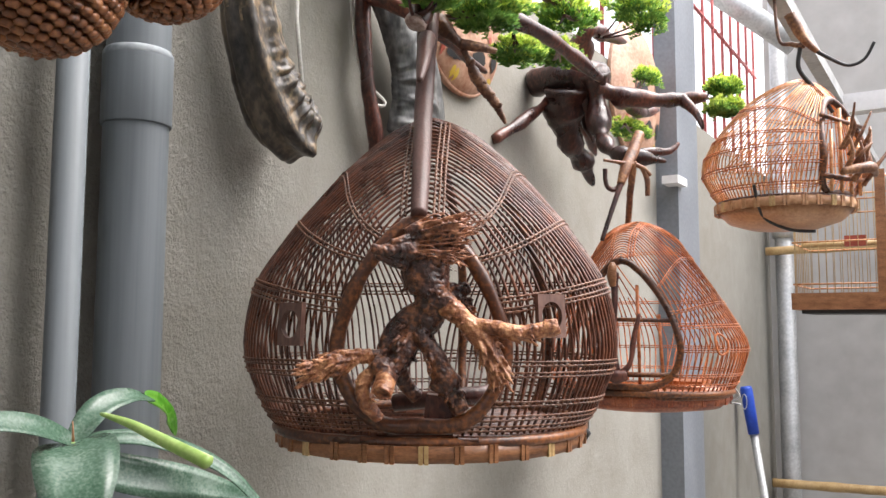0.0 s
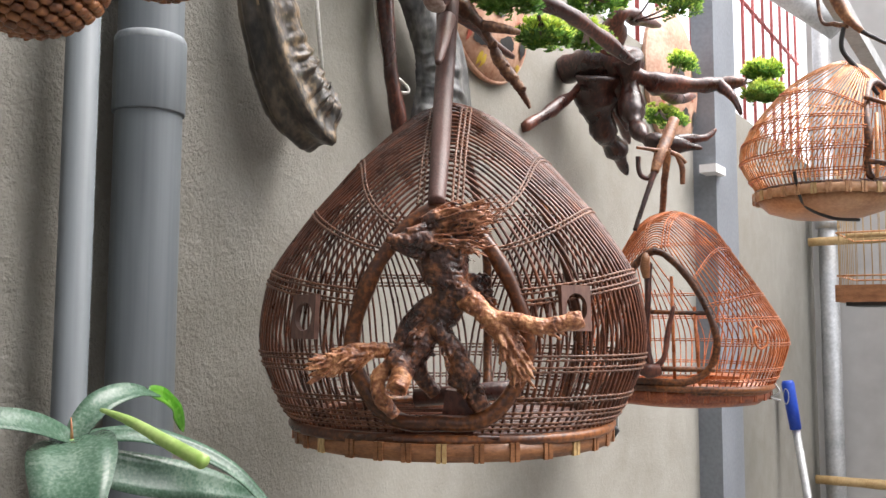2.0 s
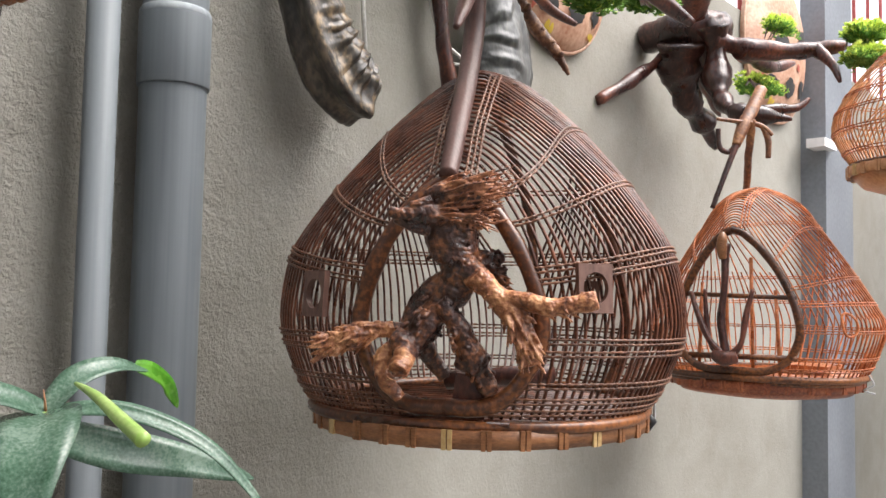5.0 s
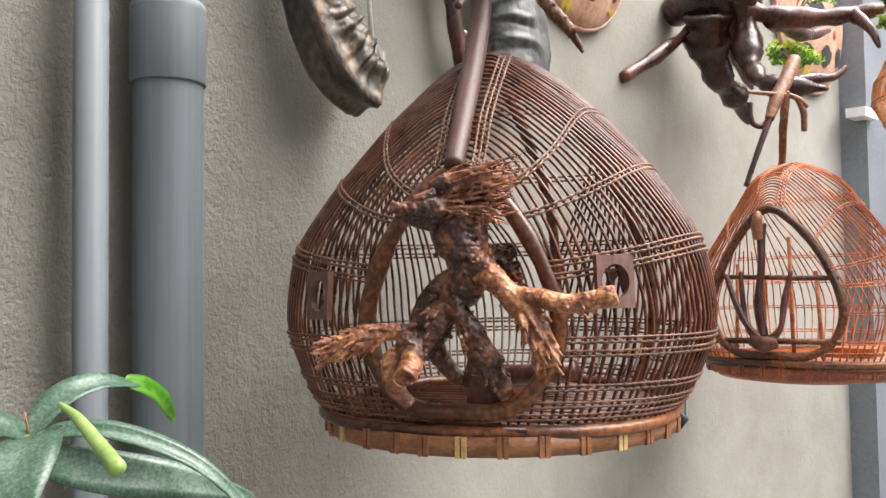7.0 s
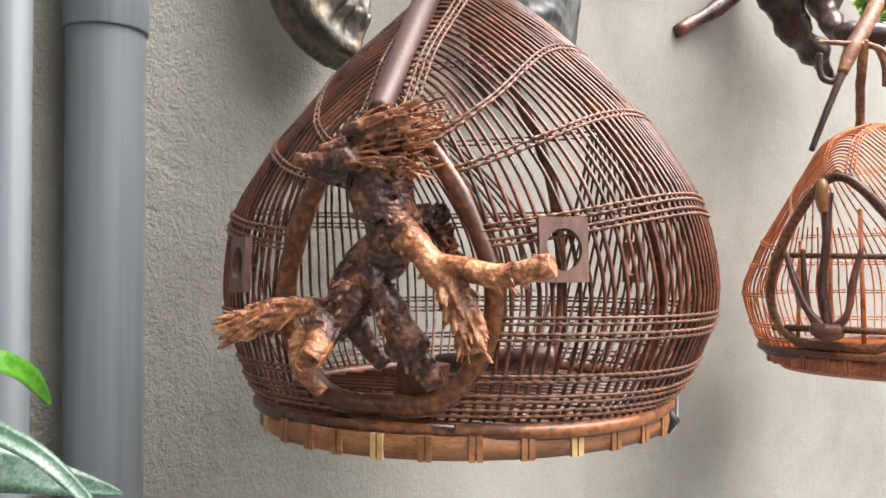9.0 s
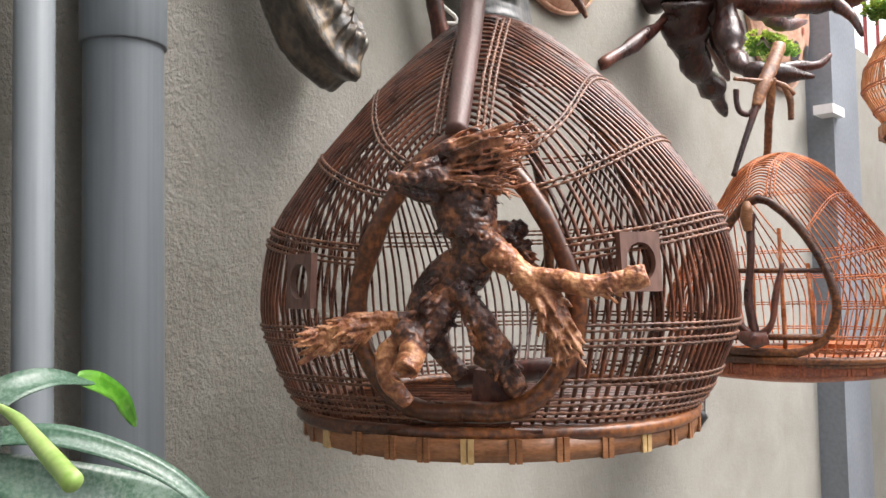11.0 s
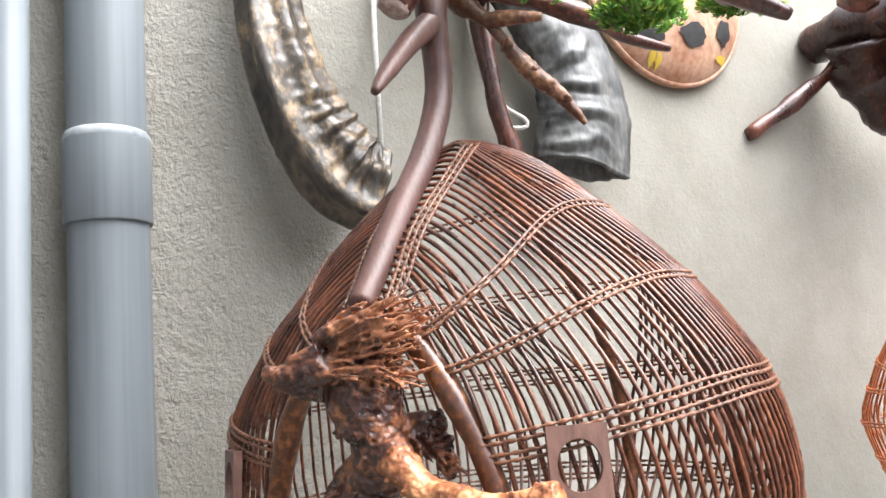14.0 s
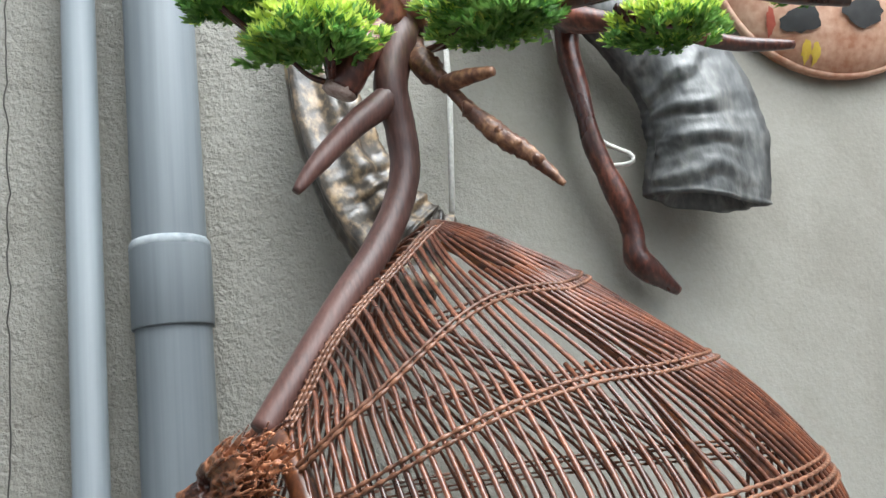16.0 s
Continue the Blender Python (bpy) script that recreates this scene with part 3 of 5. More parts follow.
# root sculpture standing in the doorway: one carved piece, its limbs grown into one skin
def root_sculpture():
    rng = random.Random(21)
    raw = Form()
    hints = {0: [], 1: [], 2: []}

    def grow(kind, pts, radii, rough=0.05, knots=0.20, sides=14, stubs=0.0, stub=0.0036):
        line, girth = spline(pts, 10), along(radii, 10)
        phase = rng.random() * 9
        for i, p in enumerate(line):
            girth[i] *= 1 + knots * noise.noise(p * 60 + Vector((phase, 0, 0)))
            line[i] = p + noise.noise_vector(p * 40 + Vector((0, phase, 0))) * girth[i] * 0.22
        raw.tube(line, girth, sides, rough=rough, rng=rng)
        hints[kind] += [(p, g) for p, g in zip(line, girth)]
        for _ in range(int(stubs * len(line))):  # cut rootlets and warts
            i = rng.randrange(len(line))
            d = Vector((rng.uniform(-1, 1), rng.uniform(-1, 0.4), rng.uniform(-1, 1))).normalized()
            s, b = line[i] + d * girth[i] * 0.7, stub * rng.uniform(0.5, 1.1)
            raw.tube([s, s + d * girth[i] * 0.35, s + d * (girth[i] * 0.35 + b)], [b * 0.9, b * 0.75, b * 0.45], 7, rng=rng, rough=0.25)

    def bristles(kind, a, b, spread, count, length, drop, girth=0.0016):
        a, b = Vector(a), Vector(b)
        along_it = (b - a).normalized()
        for _ in range(count):
            round_it = Vector((rng.uniform(-1, 1), rng.uniform(-1, 0.2), rng.uniform(-1, 1))).normalized() * spread
            p = a.lerp(b, rng.random()) + round_it
            d = (along_it * 1.2 + round_it.normalized() * 0.55 + Vector((0, 0, drop)) + Vector((rng.uniform(-0.3, 0.3), rng.uniform(-0.3, 0.1), rng.uniform(-0.3, 0.3)))).normalized()
            e = p + d * length * rng.uniform(0.6, 1.2)
            raw.tube([p - d * 0.003, p.lerp(e, 0.6), e], [girth * 1.2, girth, girth * 0.5], 6, rng=rng, rough=0.1)
            hints[kind] += [(p, girth), (e, girth)]

    # neck, chest, waist and haunch
    grow(0, [(0.000, -0.178, 0.226), (0.006, -0.176, 0.205), (0.012, -0.174, 0.186), (0.008, -0.172, 0.168), (-0.002, -0.170, 0.152)], [0.019, 0.0205, 0.0190, 0.0175, 0.014], stubs=0.25)
    grow(0, [(0.004, -0.170, 0.172), (-0.014, -0.168, 0.160), (-0.027, -0.166, 0.143), (-0.030, -0.166, 0.124), (-0.024, -0.170, 0.110)], [0.012, 0.0125, 0.0125, 0.013, 0.012], knots=0.1, rough=0.04)
    grow(0, [(-0.002, -0.172, 0.152), (-0.014, -0.176, 0.134), (-0.022, -0.180, 0.118), (-0.034, -0.184, 0.112)], [0.014, 0.014, 0.013, 0.011], stubs=0.25)
    grow(0, [(0.010, -0.174, 0.184), (0.024, -0.180, 0.178), (0.032, -0.186, 0.172)], [0.014, 0.012, 0.010], stubs=0.3)
    # hind leg with a swollen knee, hoof behind it
    grow(0, [(-0.002, -0.178, 0.150), (0.010, -0.182, 0.135), (0.020, -0.180, 0.118), (0.026, -0.176, 0.101), (0.032, -0.170, 0.088), (0.041, -0.164, 0.071)], [0.011, 0.0095, 0.0095, 0.0125, 0.0095, 0.008], stubs=0.25)
    grow(0, [(0.012, -0.176, 0.098), (0.026, -0.180, 0.098), (0.040, -0.172, 0.104)], [0.006, 0.009, 0.004], stubs=0.25)
    grow(0, [(-0.022, -0.166, 0.112), (-0.016, -0.158, 0.098), (-0.004, -0.154, 0.082)], [0.0085, 0.008, 0.0065])
    # rough bark growing out behind the neck
    grow(0, [(0.014, -0.164, 0.188), (0.030, -0.158, 0.192), (0.046, -0.154, 0.188)], [0.009, 0.0085, 0.004], stubs=1.2, stub=0.005)
    grow(0, [(0.020, -0.160, 0.186), (0.040, -0.156, 0.178), (0.050, -0.156, 0.168)], [0.007, 0.0075, 0.004], stubs=1.2, stub=0.005)
    # head and snout
    grow(0, [(-0.0440, -0.211, 0.2315), (-0.036, -0.209, 0.229), (-0.024, -0.204, 0.2285), (-0.008, -0.194, 0.229), (0.004, -0.184, 0.225)], [0.0045, 0.0058, 0.0085, 0.0135, 0.016], rough=0.06)
    grow(0, [(-0.040, -0.207, 0.224), (-0.028, -0.203, 0.219), (-0.012, -0.194, 0.216)], [0.003, 0.0045, 0.008], rough=0.06)
    grow(0, [(-0.026, -0.210, 0.237), (-0.018, -0.207, 0.238), (-0.008, -0.202, 0.242)], [0.003, 0.0042, 0.004], rough=0.08)
    grow(0, [(-0.012, -0.200, 0.246), (0.000, -0.198, 0.251), (0.010, -0.194, 0.250)], [0.004, 0.006, 0.004], rough=0.1)
    # pale foreleg, outstretched arm, tail and the looped limbs beside the doorway
    grow(1, [(0.030, -0.186, 0.174), (0.042, -0.188, 0.163), (0.054, -0.187, 0.153), (0.066, -0.187, 0.137), (0.076, -0.186, 0.117), (0.080, -0.184, 0.098)], [0.0095, 0.0105, 0.011, 0.0105, 0.0105, 0.0085], stubs=0.35, stub=0.003)
    grow(1, [(0.054, -0.188, 0.155), (0.074, -0.191, 0.1535), (0.096, -0.193, 0.1495), (0.116, -0.193, 0.151), (0.128, -0.192, 0.154), (0.136, -0.192, 0.156)], [0.0095, 0.0075, 0.0076, 0.0078, 0.0090, 0.0080], rough=0.06, knots=0.12, stubs=0.12, stub=0.003)
    grow(1, [(-0.036, -0.176, 0.126), (-0.056, -0.184, 0.1265), (-0.078, -0.190, 0.122), (-0.098, -0.193, 0.114), (-0.110, -0.194, 0.108)], [0.0062, 0.0072, 0.0090, 0.0085, 0.0050], rough=0.08)
    grow(0, [(-0.044, -0.190, 0.119), (-0.037, -0.192, 0.115), (-0.028, -0.188, 0.112)], [0.0085, 0.0115, 0.010], stubs=0.25, stub=0.003)
    grow(1, [(-0.029, -0.190, 0.112), (-0.031, -0.200, 0.101), (-0.034, -0.210, 0.090)], [0.0095, 0.0100, 0.0095], rough=0.06, knots=0.1)
    grow(1, [(-0.040, -0.188, 0.114), (-0.052, -0.190, 0.103), (-0.055, -0.190, 0.089), (-0.047, -0.188, 0.075), (-0.038, -0.186, 0.064)], [0.0075, 0.0075, 0.0078, 0.0072, 0.0055], stubs=0.25, stub=0.003)
    for u in range(7):  # growth rings on the cut limb
        c = Vector((-0.029, -0.190, 0.112)).lerp(Vector((-0.034, -0.210, 0.090)), 0.15 + u * 0.14)
        raw.tube([c + Vector((0.0102 * math.cos(w), 0.0085 * math.sin(w) * 0.6, 0.0085 * math.sin(w) * 0.8)) for w in [2 * math.pi * k / 14 for k in range(14)]], 0.0011, 6, closed=True)
    bristles(1, (-0.066, -0.188, 0.124), (-0.108, -0.194, 0.110), 0.0085, 95, 0.013, -0.05)
    bristles(1, (-0.044, -0.182, 0.127), (-0.080, -0.190, 0.122), 0.0075, 26, 0.006, 0.1, 0.0018)
    bristles(1, (0.062, -0.188, 0.144), (0.080, -0.186, 0.104), 0.0100, 60, 0.013, 0.0, 0.0016)
    bristles(1, (0.084, -0.192, 0.147), (0.112, -0.193, 0.146), 0.0070, 14, 0.009, -0.9, 0.0010)
    bristles(0, (0.012, -0.182, 0.125), (0.036, -0.170, 0.082), 0.0105, 34, 0.006, 0.0, 0.0018)
    bristles(0, (-0.010, -0.178, 0.150), (-0.032, -0.182, 0.116), 0.0130, 40, 0.008, 0.0, 0.0016)
    bristles(0, (0.024, -0.162, 0.192), (0.050, -0.156, 0.172), 0.0080, 26, 0.010, 0.1, 0.0012)
    # fine roots wound round the neck and the mane swept to one side
    for _ in range(90):
        a, z = rng.uniform(-1.5, 1.1), rng.uniform(0.188, 0.230)
        run = [Vector((0.007 + 0.0212 * math.sin(a + s * 0.17), -0.176 - 0.0205 * math.cos(a + s * 0.17), z + 0.006 * (s / 5) * rng.uniform(-1, 1))) for s in range(6)]
        raw.tube(run, 0.0014, 6, rng=rng)
        hints[0] += [(q, 0.0014) for q in run]
    for k in range(230):
        u, v = rng.random(), rng.random()
        p = Vector((-0.016 + 0.030 * u, -0.200 + 0.026 * rng.random(), 0.220 + 0.030 * v - 0.004 * u))
        d = Vector((1.0, rng.uniform(-0.16, 0.14), -0.12 + 0.52 * v + rng.uniform(-0.12, 0.12))).normalized()
        length = rng.uniform(0.034, 0.070) * (0.55 + 0.45 * v)
        bend = Vector((0, rng.uniform(-0.004, 0.001), rng.uniform(-0.001, 0.005)))
        e = p + d * length
        run = spline([p, p + d * length * 0.35 + bend, p + d * length * 0.7 + bend, e + Vector((0, 0, rng.uniform(-0.004, 0.004)))], 4)
        raw.tube(run, [0.00125 - 0.0006 * i / 12 for i in range(13)], 6, rng=rng)
        hints[0] += [(q, 0.0012) for q in run[:5]]
        hints[2 if k % 4 else 0] += [(q, 0.0012) for q in run[5:]]
    # one closed skin over all the limbs
    draft = new("root_sculpture_draft", raw.mesh("root_sculpture_draft"))
    skin = draft.modifiers.new("skin", "REMESH")
    skin.mode, skin.voxel_size, skin.use_smooth_shade = "VOXEL", 0.00095, True
    me = bpy.data.meshes.new_from_object(draft.evaluated_get(bpy.context.evaluated_depsgraph_get()))
    old = draft.data
    bpy.data.objects.remove(draft)
    bpy.data.meshes.remove(old)
    me.name = "root_sculpture"
    tree = kdtree.KDTree(sum(len(h) for h in hints.values()))
    kinds = []
    for kind, spots in hints.items():
        for p, g in spots:
            tree.insert(p, len(kinds))
            kinds.append(kind)
    tree.balance()
    shift = [v.normal * (0.0011 * noise.noise(v.co * 110) + 0.0003 * noise.noise(v.co * 380)) for v in me.vertices]
    for v, d in zip(me.vertices, shift):
        v.co += d
    me.materials.clear()
    for m in (ROOT, ROOT_PALE, FIBRE):
        me.materials.append(m)
    me.polygons.foreach_set("material_index", [kinds[tree.find(f.center)[1]] for f in me.polygons])
    me.polygons.foreach_set("use_smooth", [True] * len(me.polygons))
    ob = tagged(new("root_sculpture", me), "gnarled root carving with a fibre mane standing in the cage doorway", "root sculpture")
    ob.matrix_world = pose(*BIG_AT, 0, 0, BIG_TURN)
    return ob


root_sculpture()

# second and third cages
SMALL_PROFILE = [(0.0, 0.150), (0.035, 0.163), (0.083, 0.185), (0.129, 0.197), (0.163, 0.183), (0.21, 0.156), (0.255, 0.127), (0.302, 0.096), (0.337, 0.074), (0.362, 0.050), (0.374, 0.022)]
SMALL_LEAN = [(0.0, 0.0), (0.12, 0.0), (0.20, -0.004), (0.30, -0.012), (0.374, -0.026)]
SMALL_BANDS = [(0.30, 0.10, 2, 4), (0.215, 0.030, 2, 2), (0.172, 0.008, 2, 2), (0.125, 0.0, 2, 1), (0.080, 0.0, 2, 1), (0.062, 0.0, 2, 1)]
SMALL_ARCH = [(0.0, 0.056), (0.055, 0.058), (0.088, 0.078), (0.104, 0.115), (0.100, 0.155), (0.080, 0.205), (0.051, 0.250), (0.020, 0.281), (0.0, 0.289)]
SECOND_AT, SECOND_TURN = (0.274, 1.934, 1.335), 4.0
second, second_skin = bird_cage("orange-brown rattan bird cage with an open arched door", SECOND_AT, SECOND_TURN, SMALL_PROFILE, SMALL_LEAN, 0.374, SMALL_ARCH, SMALL_BANDS, RATTAN_RED, RATTAN_RED, RIM_RED, ARCH_WOOD, count=44, rib=0.0014, ridge_end=80, power=3.0, seed=2, wraps=30, arch_r=0.0068, bowl=0.018, rim_out=-0.006, pale_wraps=False,
    front=[(0.0, 0.150), (0.035, 0.160), (0.083, 0.168), (0.13, 0.170), (0.20, 0.166), (0.25, 0.160), (0.289, 0.150), (0.337, 0.118), (0.362, 0.060), (0.374, 0.012)], back=[(0.0, 0.0), (0.08, 0.012), (0.15, 0.030), (0.22, 0.034), (0.30, 0.030), (0.374, 0.020)])
hole_ring = [second_skin(radians(58) + 0.085 * math.sin(w), 0.135 + 0.019 * math.cos(w), 0.003) for w in [2 * math.pi * k / 24 for k in range(24)]]
part("hole_ring", Form().tube(hole_ring, 0.0022, 6, closed=True), RATTAN_RED, second, "small round ring opening")


def doorway_bars(cage, skin, half, low, high, mat):
    """Upright bars and two rails a little behind the arch."""
    y = skin(0.0, 0.13).y + 0.022
    for x in (-0.6, -0.15, 0.28, 0.7):
        part("door_bar", Form().tube([(x * half, y, low), (x * half * 0.9, y, low + (high - low) * (0.97 - 0.55 * abs(x)))], 0.0032, 8), mat, cage)
    part("door_rail", Form().tube([(-half * 0.95, y, low + 0.13), (half * 0.95, y, low + 0.125)], 0.004, 8), ARCH_WOOD, cage, "dark wooden door rail")
    part("door_rail", Form().tube([(-half * 0.95, y, low + 0.025), (half * 0.95, y, low + 0.028)], 0.005, 8), ARCH_WOOD, cage, "dark wooden door rail")


doorway_bars(second, second_skin, 0.104, 0.052, 0.286, RATTAN_RED)
RNG = random.Random(31)
YF = second_skin(0.0, 0.13).y
deco = Form()
knotted(deco, [(-0.012, YF + 0.008, 0.265), (-0.010, YF, 0.20), (-0.014, YF - 0.004, 0.14), (-0.006, YF - 0.006, 0.085)], [0.008, 0.0065, 0.0065, 0.008], RNG, sides=9)
knotted(deco, [(-0.070, YF + 0.006, 0.185), (-0.055, YF - 0.004, 0.15), (-0.035, YF - 0.012, 0.110), (-0.012, YF - 0.010, 0.085)], [0.004, 0.0055, 0.005, 0.006], RNG, sides=9)
knotted(deco, [(-0.045, YF + 0.004, 0.19), (-0.040, YF, 0.13), (-0.030, YF - 0.006, 0.095), (-0.008, YF - 0.010, 0.080)], [0.003, 0.005, 0.005, 0.007], RNG, sides=9)
knotted(deco, [(0.034, YF + 0.006, 0.19), (0.024, YF, 0.14), (0.018, YF - 0.006, 0.10), (0.0, YF - 0.010, 0.080)], [0.003, 0.0045, 0.005, 0.007], RNG, sides=9)
knotted(deco, [(-0.024, YF - 0.008, 0.082), (-0.005, YF - 0.012, 0.076), (0.014, YF - 0.008, 0.080)], [0.011, 0.015, 0.010], RNG, sides=12)
part("twig_ornament", deco, DRIFT, second, "dark twig ornament fixed in the doorway")
part("peg", Form().tube(spline([(-0.012, YF - 0.004, 0.284), (-0.011, YF - 0.008, 0.274), (-0.012, YF - 0.009, 0.258), (-0.011, YF - 0.006, 0.240)]), along([0.004, 0.0082, 0.0086, 0.0060]), 12, rough=0.05, rng=RNG), BAMBOO, second, "short worn bamboo peg at the top of the doorway")
part("perch_frame", Form().box((0.07, 0.02, 0.058), (0.09, 0.10, 0.008)), RATTAN_RED, second, "red-brown floor panel", smooth=False)
part("latch", Form().tube(spline([(0.172, 0.0, 0.05), (0.180, 0.0, 0.035), (0.165, -0.004, 0.025), (0.182, 0.0, 0.02)]), 0.0016, 6), GALV, second, "bent wire latch")

THIRD_AT, THIRD_TURN = (0.548, 1.93, 1.690), 66.0
THIRD_PROFILE = [(0.0, 0.100), (0.042, 0.117), (0.075, 0.136), (0.105, 0.146), (0.140, 0.136), (0.18, 0.113), (0.215, 0.086), (0.242, 0.060), (0.258, 0.036), (0.266, 0.016)]
third, third_skin = bird_cage("glossy honey-coloured rattan bird cage hanging from a rail", THIRD_AT, THIRD_TURN, THIRD_PROFILE, [(0.0, 0.0), (0.10, 0.0), (0.16, -0.004), (0.22, -0.016), (0.266, -0.026)], 0.266, [(0.0, 0.045), (0.04, 0.046), (0.062, 0.068), (0.072, 0.10), (0.068, 0.135), (0.05, 0.175), (0.024, 0.207), (0.0, 0.216)], [(0.205, 0.06, 2, 3), (0.155, 0.010, 2, 2), (0.128, 0.0, 2, 1), (0.095, 0.0, 2, 1), (0.062, 0.0, 2, 1)], RATTAN_PALE, RATTAN_RED, TRAY, ARCH_WOOD, count=50, rib=0.0013, ridge_end=80, power=3.0, seed=3, wraps=30, arch_r=0.0062, start=0.042, floor_z=0.040, bowl=0.030)
part("strap", Form().tube(spline([third_skin(radians(-78), 0.06, 0.004), third_skin(radians(-78), 0.025, 0.006), (-0.085, -0.02, 0.002), (-0.03, -0.03, -0.013), (0.03, -0.04, -0.013)]), 0.003, 8), DARK, third, "dark wire strap under the tray")
doorway_bars(third, third_skin, 0.07, 0.045, 0.214, RATTAN_PALE)
RNG = random.Random(33)
YF = third_skin(0.0, 0.1).y
deco = Form()
for _ in range(11):
    x, z = RNG.uniform(-0.04, 0.05), RNG.uniform(0.05, 0.12)
    knotted(deco, [(x, YF + 0.01, z), (x * 1.1, YF - 0.012, z + 0.03), (x * 1.2 + RNG.uniform(-0.02, 0.02), YF - RNG.uniform(0.0, 0.028), z + RNG.uniform(0.04, 0.08))], [0.0045, 0.0035, 0.0018], RNG, sides=8)
knotted(deco, [(-0.05, YF, 0.075), (0.0, YF - 0.02, 0.085), (0.05, YF, 0.08)], [0.006, 0.010, 0.006], RNG)
part("twig_ornament", deco, TWIG, third, "bundle of brown twigs fixed in the doorway")
hook = thing("hanging_hook", "twig and black wire hook of the honey-coloured cage on a rail", "hook", (0.600, 1.868, 2.02))


def hook_part(name, points, radii, mat, label, rough):
    at = Vector((0.600, 1.868, 2.02))
    part(name, limb(Form(), [Vector(p) - at for p in points], radii, 10, rough=rough), mat, hook, label)


hook_part("wire", [(0.640, 1.90, 1.885), (0.612, 1.885, 1.930), (0.590, 1.875, 1.965), (0.592, 1.870, 1.995), (0.600, 1.868, 2.02)], [0.0035, 0.0042, 0.0042, 0.0040, 0.0045], DARK, "black bent wire", 0.02)
hook_part("shank", [(0.580, 1.850, 2.063), (0.590, 1.856, 2.040), (0.602, 1.862, 2.015), (0.622, 1.869, 1.991)], [0.0095, 0.0100, 0.0082, 0.0046], TWIG, "split tan twig shank", 0.10)
hook_part("wire", [(0.620, 1.868, 1.993), (0.636, 1.874, 1.981), (0.668, 1.885, 1.963), (0.695, 1.885, 1.970), (0.712, 1.882, 1.997)], [0.0042, 0.0038, 0.0030, 0.0028, 0.0030], DARK, "black curved wire end", 0.02)
hook_part("side_twig", [(0.602, 1.868, 2.005), (0.580, 1.869, 2.012), (0.558, 1.868, 2.025), (0.552, 1.868, 2.11)], [0.0055, 0.0045, 0.003, 0.003], TWIG_DARK, "dark knotted side twig", 0.12)

# box-shaped cage at the far end
RNG = random.Random(35)
box_cage = thing("bird_cage", "square bird cage of thin pale bars on a brown wooden base", "bird cage", (0.335, 3.30, 1.56), 0, "bird cages")
W, D2, H = 0.40, 0.36, 0.43
for x, y, sx, sy in ((W / 2, 0, W, 0.016), (W / 2, D2, W, 0.016), (0, D2 / 2, 0.016, D2), (W, D2 / 2, 0.016, D2)):
    part("base_rail", Form().box((x, y, 0.028), (sx, sy + 0.004, 0.055)), BAMBOO, box_cage, "brown wooden base rail", smooth=False)
part("floor_tray", Form().box((W / 2, D2 / 2, -0.004), (W * 0.9, D2 * 0.9, 0.016)), DARK, box_cage, "dark tray under the base", smooth=False)
for k in range(17):
    x = 0.008 + (W - 0.016) * k / 16
    for y in (0, D2):
        part("bar", Form().tube([(x, y, 0.05), (x, y, H - 0.03), (x, y + (0.02 if y == 0 else -0.02), H)], 0.0013, 6), BAMBOO_PALE, box_cage)
for k in range(1, 10):
    y = D2 * k / 10
    for x in (0, W):
        part("bar", Form().tube([(x, y, 0.05), (x, y, H)], 0.0013, 6), BAMBOO_PALE, box_cage)
for z in (0.085, 0.225, 0.36, H):
    part("cross_rail", Form().tube([(0, 0, z), (W, 0, z), (W, D2, z), (0, D2, z)], 0.003, 8, closed=True), RATTAN_PALE, box_cage)
part("corner_post", Form().box((0.27, -0.006, 0.24), (0.03, 0.014, 0.42)), BAMBOO, box_cage, "brown wooden door post", smooth=False)
part("handle", Form().tube(spline([(0.18, D2 / 2, H), (0.20, D2 / 2, H + 0.06), (0.215, D2 / 2, H + 0.115), (0.225, D2 / 2, H + 0.13)]), 0.004, 8), GALV, box_cage)
part("perch", Form().tube([(0.0, D2 / 2, 0.23), (W, D2 / 2, 0.23)], 0.009, 10), BAMBOO_PALE, box_cage, "pale round perch")
part("food_cup", Form().box((0.19, 0.03, 0.225), (0.065, 0.03, 0.035)), CLAY_RED, box_cage, "red plastic food cup", smooth=False)

# mop leaning on the wall
mop = thing("mop", "mop with a blue plastic grip leaning against the wall", "mop", (0, 0, 0))
A, B = Vector((0.040, 3.90, 1.262)), Vector((0.218, 3.90, 0.0))
grip = part("grip", Form().tube([A, A.lerp(B, 0.01), A.lerp(B, 0.075), A.lerp(B, 0.15)], [0.020, 0.025, 0.024, 0.022], 16), BLUE, mop, "blue plastic grip")
part("pole", Form().tube([A.lerp(B, 0.15), B], 0.0155, 14), GALV, mop, "bare metal pole")
part("hanging_ring", Form().tube([A + Vector((0.0, -0.027, -0.03)) + Vector((0.010 * math.sin(w), -0.004, 0.03 * math.cos(w) - 0.03)) for w in [2 * math.pi * k / 16 for k in range(16)]], 0.002, 6, closed=True), GALV, grip)

# ---- things on the wall ----
def fold(x):
    """A rounded fold with a steep lower lip and a narrow crease."""
    x = x % 1.0
    return math.exp(-((x - 0.45) / 0.21) ** 2) - 0.40 * math.exp(-((x - 0.80) / 0.12) ** 2)


